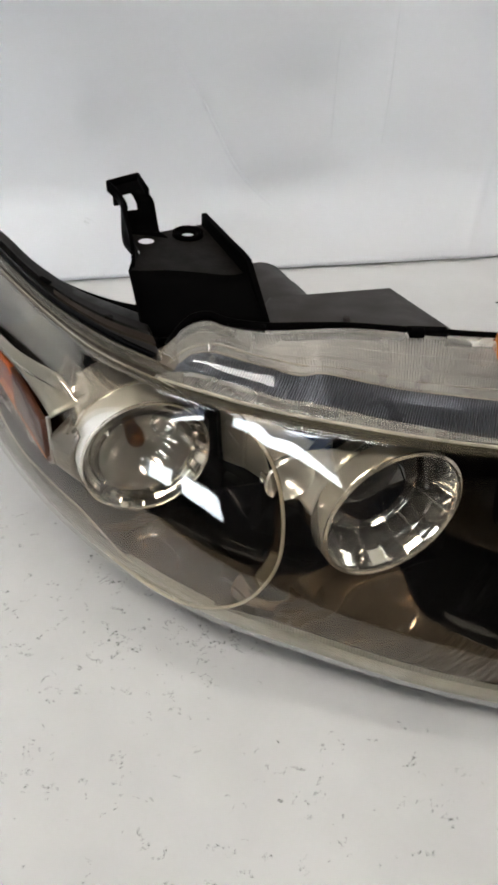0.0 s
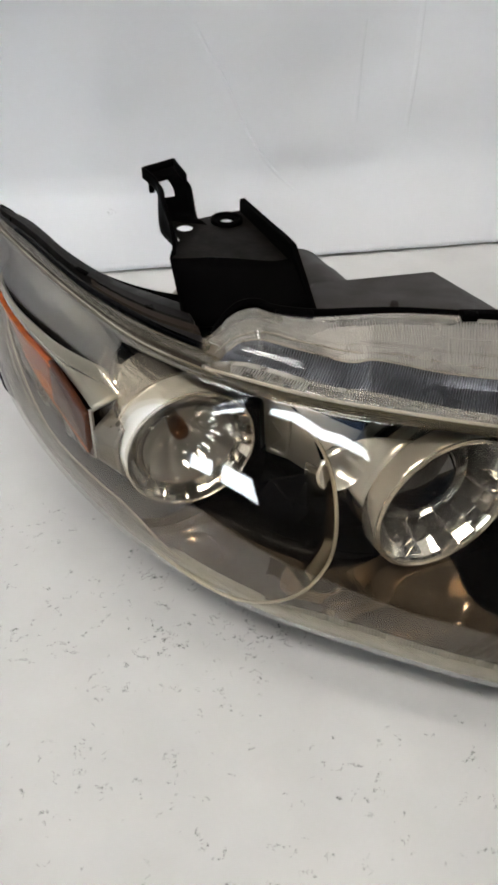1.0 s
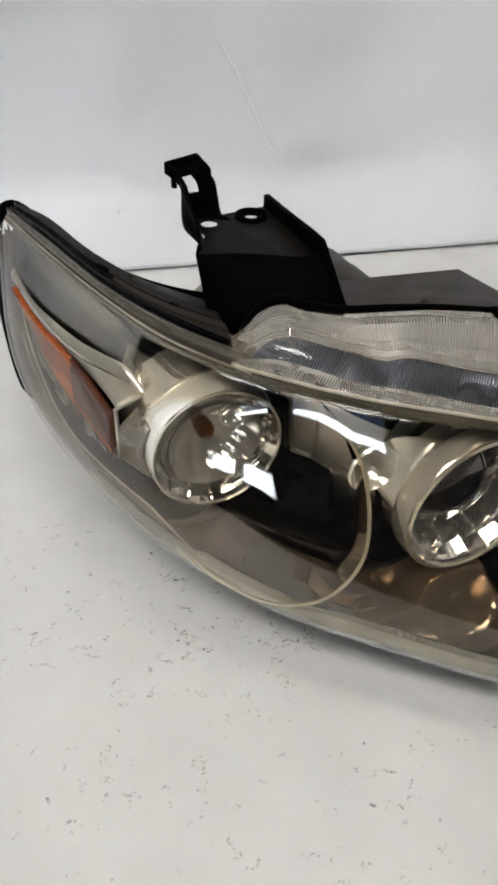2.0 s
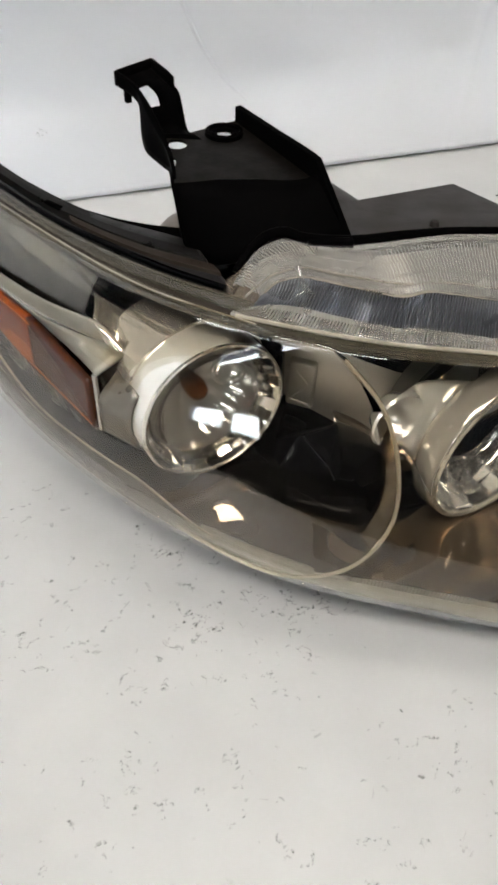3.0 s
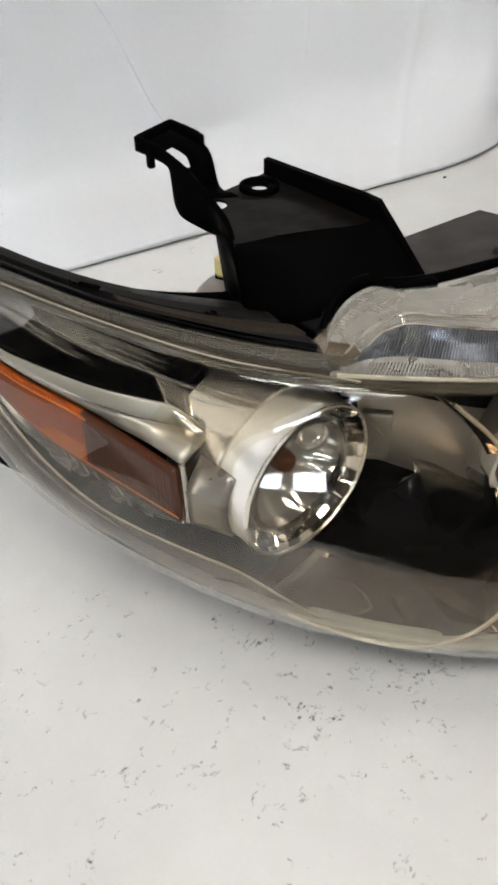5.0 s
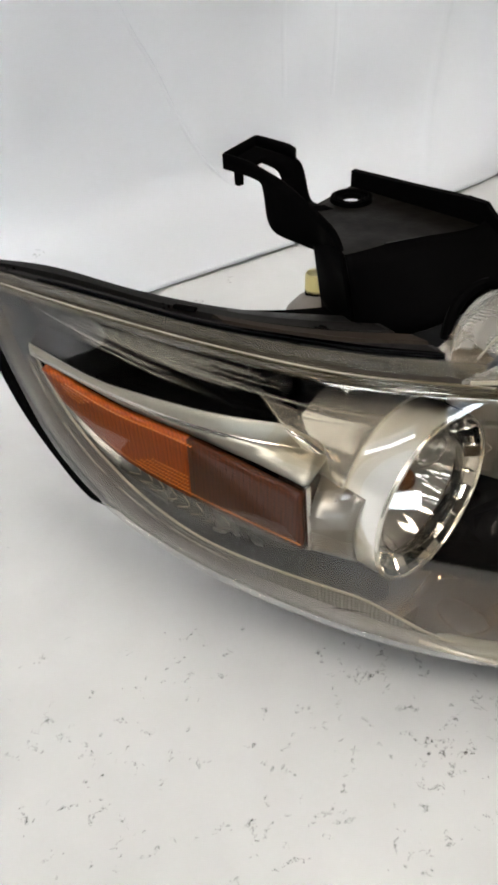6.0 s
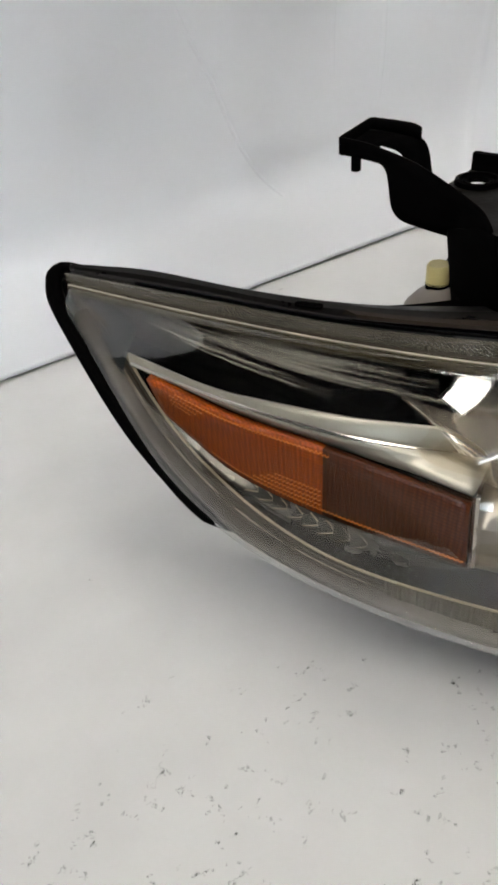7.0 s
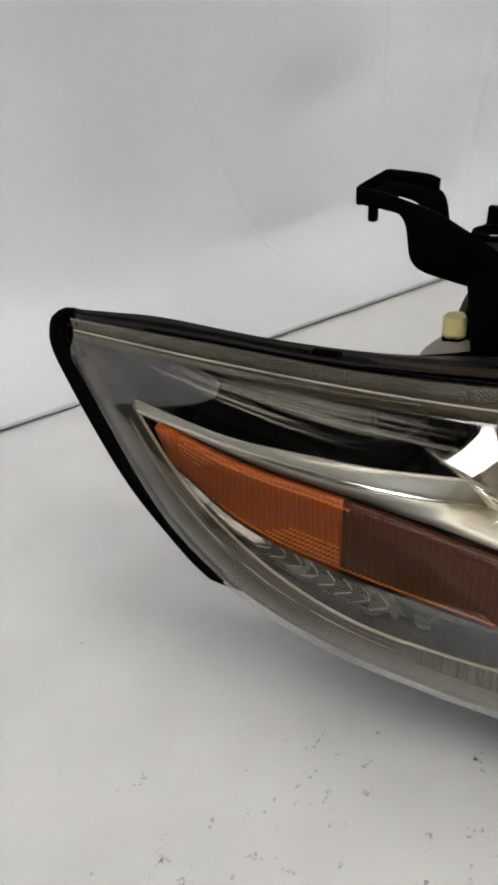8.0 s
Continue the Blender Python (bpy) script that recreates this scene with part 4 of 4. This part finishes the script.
AB = curve([(-0.172, 0.516, 0.136), (-0.150, 0.480, 0.114), (-0.124, 0.438, 0.108), (-0.086, 0.376, 0.111)], 40)
for name, a, b, mat, lab in (("reflector", 0, 24, M_AMBER, "orange prismatic reflector"), ("marker_lens", 23, 40, M_AMBER_DARK, "dark amber marker lens")):
    rows = [[AT[i] + (AB[i] - AT[i]) * t for t in np.linspace(0, 1, 8)] for i in range(a, b)]
    part(name, sheet(rows), mat, mark, lab, thick=0.004)
ROWS = [(0.09, 4, 24), (0.93, 8, 39)] + [(0.93 - 0.07 * k, 13 + k, 23) for k in range(1, 5)] + [(0.09 + 0.1 * k, 3, 9 - k) for k in range(1, 4)]
for depth, lo, hi in ROWS:
    line = AT + (AB - AT) * depth + np.array((-0.0033, -0.0021, 0))
    n = 4 * (hi - lo)
    zig = np.array([line[lo + k // 4] + (line[lo + k // 4 + 1] - line[lo + k // 4]) * (k % 4) / 4 + np.array((0, 0, 0.0011 * (k % 2))) for k in range(n)])
    part("prism_row", tube(zig, 0.0005, 5), M_PRISM, mark, "bright row of moulded prisms")
# shelf above the marker, running to the wing
TIP, WING, QC = np.array((-0.184, 0.535, 0.1625)), np.array((-0.066, 0.393, 0.148)), np.array((-0.083, 0.436, 0.161))
PE = np.array((-0.082, 0.408, 0.161))
up_edge = curve([TIP, (-0.160, 0.490, 0.1604), (-0.140, 0.462, 0.1613), (-0.112, 0.430, 0.1625), PE], 30)
lo_edge = curve([TIP + np.array((0, -0.006, -0.003)), (-0.150, 0.470, 0.158), (-0.112, 0.424, 0.1545), WING], 30)
drop = curve([AT[0], AT[13], AT[26], AT[39]], 30)
part("shelf_drop", sheet([[a + (b - a) * t for t in np.linspace(0, 1, 4)] for a, b in zip(lo_edge, drop + np.array((0.002, 0.002, 0)))]), M_CHAMP, lamp, "champagne plated drop", thick=0.0015)
part("marker_frame", tube(np.vstack([AB[::-1][:39], AB[:1]])[::-1] + np.array((-0.001, -0.0015, -0.001)), 0.0011, 6), M_CHROME, lamp, "bright plated frame line")
part("marker_frame", tube(np.array([AB[39] + (AT[39] - AB[39]) * t for t in np.linspace(-0.05, 1.1, 8)]) + np.array((0.001, -0.001, 0)), 0.0016, 6), M_SATIN, lamp, "bright plated frame line")
part("chrome_shelf", sheet([[a + (b - a) * t + np.array((0, 0, 0.002 * math.sin(math.pi * t))) for t in np.linspace(0, 1, 6)] for a, b in zip(up_edge, lo_edge)]), M_CHAMP, lamp, "champagne plated shelf", thick=0.0008)
part("shelf_edge", tube(lo_edge, 0.0014, 8), M_SATIN, lamp, "bright plated shelf edge")
# saddle from the shelf to the drum
T1 = C1 + 0.0475 * Vector((-SIDE.x * 0.35, -SIDE.y * 0.35, 0.937)) - 0.030 * FORWARD
T2 = C1 + 0.0475 * Vector((-SIDE.x, -SIDE.y, 0.1)) - 0.028 * FORWARD
rows = []
left = curve([QC, (QC + PE) / 2, PE, (PE + WING) / 2, WING], 12)
for p, t in zip(left, np.linspace(0, 1, 12)):
    a, b = Vector(p), T1.lerp(T2, t)
    rows.append([a.lerp(b, s) + Vector((0, 0, -0.005 * math.sin(math.pi * s))) for s in np.linspace(0, 1, 10)])
part("saddle", sheet(rows), M_SILVER, lamp, "champagne plated saddle", thick=0.002)
# panel between marker and drum
rows = []
for t in np.linspace(0, 1, 10):
    a = Vector((-0.0855 + 0.014 * max(0, 0.3 - t) / 0.3, 0.3755 + 0.014 * max(0, 0.3 - t) / 0.3, 0.1425 - 0.034 * t))
    ph = radians(28 - 50 * t)
    b = C1 + 0.0478 * Vector((-SIDE.x * math.cos(ph), -SIDE.y * math.cos(ph), math.sin(ph))) - 0.011 * FORWARD
    rows.append([a.lerp(b, s) for s in np.linspace(0, 1, 6)])
part("side_panel", sheet(rows), M_TAUPE, lamp, "taupe satin side panel", thick=0.002)
# ledge below the marker
li = curve([p + np.array((0.010, 0.014, 0.015)) for p in low[20:58]], 40)
for k in range(30, 40):
    li[k] = li[k] + (AB[k] - li[k]) * 0.75 * ((k - 29) / 10) ** 2
part("lower_ledge", sheet([[a + (b - a) * t for t in np.linspace(0, 1, 5)] for a, b in zip(AB + np.array((0, 0, -0.002)), li)]), M_LEDGE, lamp, "grey plated ledge", thick=0.002)
part("ledge_edge", tube(li, 0.0011, 6), M_SATIN, lamp, "bright plated ledge edge")
for k in range(9):
    i = 14 + 2 * k
    nrm = np.cross(AB[i + 2] - AB[i], li[i] - AB[i])
    nrm = nrm / np.linalg.norm(nrm) * (1 if nrm[2] > 0 else -1) * 0.0028
    v = [AB[i] * 0.8 + li[i] * 0.2 + nrm, AB[i + 2] * 0.5 + li[i + 2] * 0.5 + nrm, AB[i + 1] * 0.2 + li[i + 1] * 0.8 + nrm]
    part("chevron", tube(curve(v, 7), 0.0004, 5), M_CREST, lamp)

# housing behind the lens
rows = []
hb = curve([(-0.203, 0.618, 0.0), (-0.155, 0.575, 0.0), (-0.115, 0.525, 0.0), (-0.06, 0.485, 0.0), (0.0, 0.47, 0.0), (0.08, 0.47, 0.0), (0.2, 0.475, 0.0), (0.34, 0.48, 0.0)], NU)
for i in range(NU):
    k = max(0, 1 - i / 70)
    zt = 0.180 - 0.045 * ease(inner[i][0], 0.15, 0.21)
    zb = (shell_low(i) - 0.022) * max(0, min(1, (80 - i) / 25))
    b = low[i] - (0.010 if i < 70 else 0.009) * nl[i] + np.array((0, 0, -0.0022))
    q = hb[i]
    zl = shell_low(i)
    reach = min(1.0, 0.5 * np.hypot(*(q - b)[:2]) / max(0.001, np.hypot(*(inner[i] - b)[:2])))
    under = b[2] + (zl - b[2]) * reach - 0.011
    m = np.array(((b[0] + q[0]) / 2, (b[1] + q[1]) / 2, under if i < 60 else min(under, b[2] * 0.6)))
    rows.append([(inner[i][0], inner[i][1] + 0.004, zt), (q[0], q[1] - 0.004, zt), (q[0], q[1], zt - 0.006), (q[0], q[1] - 0.01, max(zb, 0.0)), (q[0] * 0.6 + b[0] * 0.4, q[1] * 0.6 + b[1] * 0.4 , max(zb, 0.0)), m, b])
part("housing", sheet(rows), M_BLACK, lamp, "black moulded rear housing", thick=0.002)
part("rear_box", hull([(0.045, 0.412, 0.200), (0.060, 0.470, 0.192), (0.155, 0.509, 0.183), (0.195, 0.412, 0.194), (0.16, 0.408, 0.203), (0.06, 0.48, 0.05), (0.155, 0.52, 0.05), (0.20, 0.42, 0.05), (0.06, 0.41, 0.05)]), M_HOUSING, lamp, "dark grey rear box", bevel=0.002)
RC = Vector((0.064, 0.528, 0.1435))
part("rear_cap", revolve([(0.0005, -0.040), (0.026, -0.040), (0.030, -0.038), (0.033, -0.032), (0.033, 0.0), (0.034, 0.002), (0.034, 0.06)], RC, FORWARD, 48), M_HOUSING, lamp, "round dark rear cap")
part("socket", hull([(-0.022 + r * math.cos(k * 0.2618), 0.490 + r * math.sin(k * 0.2618), z) for r, z in ((0.024, 0.13), (0.024, 0.158), (0.0215, 0.166), (0.016, 0.172), (0.008, 0.175)) for k in range(24)]), M_RUST, lamp, "grey round bulb socket")
part("socket_cap", hull([(0.004 + 0.007 * math.cos(k * 0.5236), 0.484 + 0.007 * math.sin(k * 0.5236), z) for z in (0.160, 0.171) for k in range(12)]), M_RUST, lamp, bevel=0.001)
part("connector", hull([(-0.0235 + r * math.cos(k * 0.3927), 0.497 + r * math.sin(k * 0.3927), z) for r, z in ((0.0062, 0.1765), (0.0062, 0.1855), (0.0054, 0.187)) for k in range(16)]), M_YELLOW, lamp, "pale yellow plastic connector")
part("connector_base", hull([(-0.0235 + r * math.cos(k * 0.3927), 0.497 + r * math.sin(k * 0.3927), z) for r, z in ((0.0062, 0.168), (0.0062, 0.1775)) for k in range(16)]), M_BLACK, lamp)
part("retaining_knob", hull([(-0.010 + r * math.cos(k * 0.5236), 0.493 + 0.6 * r * math.sin(k * 0.5236), z) for r, z in ((0.011, 0.165), (0.010, 0.190), (0.006, 0.203)) for k in range(12)]), M_BLACK, lamp)

# mounting bracket
bracket = new("mounting_bracket")
bracket.location = (0.0, 0.47, 0.2)
bracket.parent = lamp
bracket.matrix_parent_inverse = lamp.matrix_world.inverted()
bracket["label"] = "black plastic mounting bracket"
bpy.context.view_layer.update()
loop = [(-0.031, 0.473), (-0.0385, 0.488), (-0.0435, 0.499), (-0.040, 0.505), (-0.020, 0.506), (0.011, 0.522), (0.0445, 0.4475), (0.030, 0.4405), (-0.009, 0.4455), (-0.034, 0.4455)]
part("plate", plate_with_holes(loop, [(0.0, 0.503, 0.0053), (-0.029, 0.491, 0.0060)], lambda x, y: 0.2215 + 0.02 * (y - 0.48)), M_BLACKTOP, bracket, thick=0.0014, smooth=False)
part("washer", revolve([(0.0052, -0.001), (0.0054, 0.0010), (0.0070, 0.0014), (0.0074, 0.0003), (0.0090, 0.0003), (0.0094, 0.0022), (0.0112, 0.0020), (0.0117, 0.0), (0.0117, -0.002)], (0.0, 0.503, 0.2222), (0.0, 0.0002, 1.0), 40), M_BLACK, bracket, "black raised bolt ring")
skirt_t = curve([(-0.034, 0.4465, 0.2206), (-0.009, 0.446, 0.2206), (0.030, 0.441, 0.2206), (0.0455, 0.4465, 0.2215)], 24)
skirt_b = curve([(-0.026, 0.441, 0.178), (-0.010, 0.418, 0.186), (0.014, 0.406, 0.199), (0.057, 0.416, 0.200)], 24)
part("front_skirt", sheet([[a + (b - a) * t for t in np.linspace(0, 1, 6)] for a, b in zip(skirt_t, skirt_b)]), M_BLACK, bracket, thick=0.003)
wt = curve([(0.0105, 0.5215, 0.231), (0.027, 0.484, 0.2315), (0.0425, 0.4485, 0.232), (0.046, 0.441, 0.2275), (0.0575, 0.4155, 0.202)], 30)
part("side_wall", capped(sheet([[p + np.array((0.002, 0.001, 0.0)), p + np.array((0.002, 0.001, -0.012)), p + np.array((-0.0015, -0.001, -0.012)), p + np.array((-0.0015, -0.001, 0.0))] for p in wt], closed_v=True)), M_BLACK, bracket, smooth=False)
lt = curve([(-0.031, 0.480, 0.2135), (-0.0325, 0.468, 0.217), (-0.0325, 0.457, 0.221), (-0.0330, 0.4460, 0.2206)], 20)
lb = curve([(-0.027, 0.476, 0.176), (-0.0265, 0.466, 0.172), (-0.026, 0.455, 0.172), (-0.0255, 0.442, 0.176)], 20)
part("left_wall", sheet([[a + (b - a) * t for t in np.linspace(0, 1, 5)] for a, b in zip(lt, lb)]), M_BLACK, bracket, thick=0.003)
part("skirt_ridge", tube(curve([(-0.010, 0.4448, 0.2208), (0.004, 0.4330, 0.2140), (0.020, 0.4215, 0.2075), (0.034, 0.4155, 0.2035)], 20), 0.0007, 6), M_PIANO, bracket)
part("front_lip", tube(curve([(-0.012, 0.4452, 0.2214), (0.004, 0.4440, 0.2214), (0.030, 0.4395, 0.2214)], 14), 0.0010, 6), M_PIANO, bracket)
# the bent arm with its slotted tab
al = curve([(-0.0605, 0.5345, 0.2475), (-0.052, 0.523, 0.2450), (-0.048, 0.515, 0.2410), (-0.0475, 0.5085, 0.235), (-0.0455, 0.505, 0.2245), (-0.0415, 0.500, 0.2225)], 40)
ar = curve([(-0.039, 0.542, 0.2515), (-0.033, 0.524, 0.2520), (-0.029, 0.515, 0.2510), (-0.025, 0.5115, 0.2455), (-0.022, 0.509, 0.230), (-0.020, 0.502, 0.225), (-0.014, 0.496, 0.222)], 40)
rows = []
for k, (a, b) in enumerate(zip(al, ar)):
    sink = np.array((0, 0, -0.0042)) * max(0, min(1, (36 - k) / 6))
    rows.append([a + (b - a) * t + sink for t in (0.0, 0.13, 0.30, 0.46, 0.8, 1.0)])
bm = sheet(rows)
bm.faces.ensure_lookup_table()
gone = [bm.faces[i * 5 + j] for i in range(10, 22) for j in (1, 2)]
bmesh.ops.delete(bm, geom=gone, context="FACES")
part("arm", bm, M_BLACK, bracket, "bent arm with a slotted tab", thick=0.002)
pt = curve([(-0.0605, 0.5345, 0.2478), (-0.052, 0.523, 0.2458), (-0.048, 0.515, 0.2440), (-0.0425, 0.496, 0.2412), (-0.038, 0.480, 0.2362), (-0.0345, 0.465, 0.2312), (-0.0330, 0.4575, 0.2282), (-0.0325, 0.452, 0.2240), (-0.0325, 0.449, 0.2205)], 44)
pb = curve([(-0.0605, 0.5345, 0.2400), (-0.052, 0.523, 0.2383), (-0.0480, 0.5140, 0.2372), (-0.0469, 0.5112, 0.2350), (-0.0470, 0.5085, 0.2280), (-0.0470, 0.5065, 0.2205), (-0.0464, 0.504, 0.2165), (-0.0445, 0.499, 0.2135), (-0.037, 0.488, 0.2112), (-0.030, 0.478, 0.2095), (-0.0315, 0.467, 0.2105), (-0.0322, 0.452, 0.2120)], 44)
part("gusset", sheet([[a + (b - a) * t for t in np.linspace(0, 1, 6)] for a, b in zip(pt, pb)]), M_BLACK, bracket, "flat side panel of the arm", thick=0.002)
end = np.array([al[0] + (ar[0] - al[0]) * t for t in np.linspace(0.0, 0.94, 6)])
rim = np.vstack([end, ar[1:18]])
depth = [0.0085] * 6 + [0.005] * 17
part("tab_wall", sheet([[p + np.array((0, 0, 0.0006)), p - np.array((0, 0, d / 2)), p - np.array((0, 0, d))] for p, d in zip(rim, depth)]), M_BLACK, bracket, "raised rim wall of the tab", thick=0.0018)
part("tab_peg", box((-0.002, -0.002, -0.008), (0.002, 0.002, 0), pose(-0.055, 0.5285, 0.2395, 0, 0, 20)), M_BLACK, bracket, bevel=0.0008)

# ---- marks on the board ----
rng = random.Random(7)


def speck(bm, x, y, s):
    n, a0, st, th = rng.randint(5, 8), rng.uniform(0, 6.28), rng.uniform(1, 1.9), rng.gauss(0.4, 0.8)
    vs = []
    for i in range(n):
        r, a = s * rng.uniform(0.4, 1.15), a0 + 2 * math.pi * i / n
        px, py = r * math.cos(a) * st, r * math.sin(a) * 0.75
        vs.append(bm.verts.new((x + px * math.cos(th) - py * math.sin(th), y + px * math.sin(th) + py * math.cos(th), 0.0002 + 0.0002 * rng.random())))
    f = bm.faces.new(vs)
    f.normal_update()
    if f.normal.z < 0:
        f.normal_flip()


CENTRES = [(rng.uniform(-0.32, 0.32), rng.uniform(0.0, 0.40)) for _ in range(170)] + [(rng.gauss(0.02, 0.07), rng.gauss(0.31, 0.02)) for _ in range(40)][:18] + [(rng.gauss(-0.22, 0.06), rng.gauss(0.36, 0.06)) for _ in range(30)]
KNOWN = [(0.049, 0.86), (0.002, 0.83), (-0.234, 0.55), (-0.241, 0.448), (-0.229, 0.448), (-0.211, 0.457), (-0.173, 0.41), (-0.109, 0.345), (-0.102, 0.402), (0.061, 0.278), (0.072, 0.236), (0.021, 0.281), (-0.053, 0.291), (-0.067, 0.196), (-0.093, 0.315), (-0.046, 0.268), (0.111, 0.178), (-0.041, 0.306), (-0.048, 0.291), (-0.087, 0.224), (-0.059, 0.237), (-0.077, 0.226), (-0.13, 0.385), (0.051, 0.299)]


def scuffs(name, strokes, mat, label, lo, hi, known, starts=()):
    """Short broken strokes, each a run of little flecks."""
    bm = bmesh.new()
    starts = list(starts)
    starts += [(x, y, 8 if k < 2 else 3, 0.0024 if k < 2 else 0.0009) for k, (x, y) in enumerate(KNOWN)] + [(0.019 + 0.0016 * k, 0.3020 + 0.0005 * k + 0.0005 * (k % 3), 2, 0.0011) for k in range(12)] + [(0.046, 0.3035, 3, 0.0012)] if known else []
    for _ in range(strokes):
        c = rng.choice(CENTRES)
        starts.append((c[0] + rng.gauss(0, 0.016), c[1] + rng.gauss(0, 0.012), rng.randint(1, 6), rng.uniform(lo, hi)))
    for x, y, n, s in starts:
        th = rng.gauss(0.5, 0.6)
        for _ in range(n):
            speck(bm, x, y, s * rng.uniform(0.5, 1.1))
            th += rng.gauss(0, 0.7)
            x, y = x + s * math.cos(th) * rng.uniform(0.6, 1.6), y + s * math.sin(th) * rng.uniform(0.6, 1.6)
    return tagged(part(name, bm, mat, smooth=False), label, "scuff marks", kind="stuff")


scuffs("dark_specks", 75, M_MARK, "dark specks and scuffs on the white board", 0.0004, 0.0010, True)
scuffs("grey_specks", 1250, M_MARK_LIGHT, "faint grey scuffs on the white board", 0.0006, 0.0022, False)
STAINS = [(-0.041, 0.305), (-0.051, 0.291), (0.020, 0.281), (-0.045, 0.355), (-0.120, 0.300), (0.075, 0.215), (-0.010, 0.180)]
scuffs("brown_stains", 0, smudge("brown_stain", (0.26, 0.20, 0.14), 0.45), "small brown stains on the white board", 0.001, 0.002, False, [(x, y, 9, 0.0018) for x, y in STAINS])
for x, y, size in ((0.4325, 0.9515, 0.0030), (0.5008, 1.0020, 0.0042), (0.3752, 0.8334, 0.0030), (0.3820, 0.8360, 0.0018)):
    grit = random.Random(int(1000 * x))
    crumb = hull([(x + size * grit.uniform(-1, 1), y + 0.6 * size * grit.uniform(-1, 1), size * 0.7 * grit.random() ** 2) for _ in range(14)] + [(x + 0.7 * size * a, y + 0.4 * size * b, 0.0) for a in (-1, 1) for b in (-1, 1)])
    tagged(part("crumb", crumb, M_FLANGE, smooth=False), "small black crumb of dirt on the white board", "dirt crumb", "crumbs on the board")
# a small scuff on the backdrop sheet
bm = bmesh.new()
for k in range(16):
    x, z, a, b = -0.149 + rng.gauss(0, 0.0035), 0.0795 + rng.gauss(0, 0.0025), rng.uniform(0.0006, 0.0016), rng.uniform(0.0004, 0.0009)
    th = rng.gauss(0.6, 0.5)
    vs = []
    for i in range(6):
        u, v = a * math.cos(i * math.pi / 3), b * math.sin(i * math.pi / 3)
        px, pz = x + u * math.cos(th) - v * math.sin(th), z + u * math.sin(th) + v * math.cos(th)
        vs.append(bm.verts.new((px, sheet_y(px, pz) - 0.0004, pz)))
    bm.faces.new(vs)
part("scuff", bm, M_MARK_LIGHT, sheet_ob, "faint grey scuff", smooth=False)
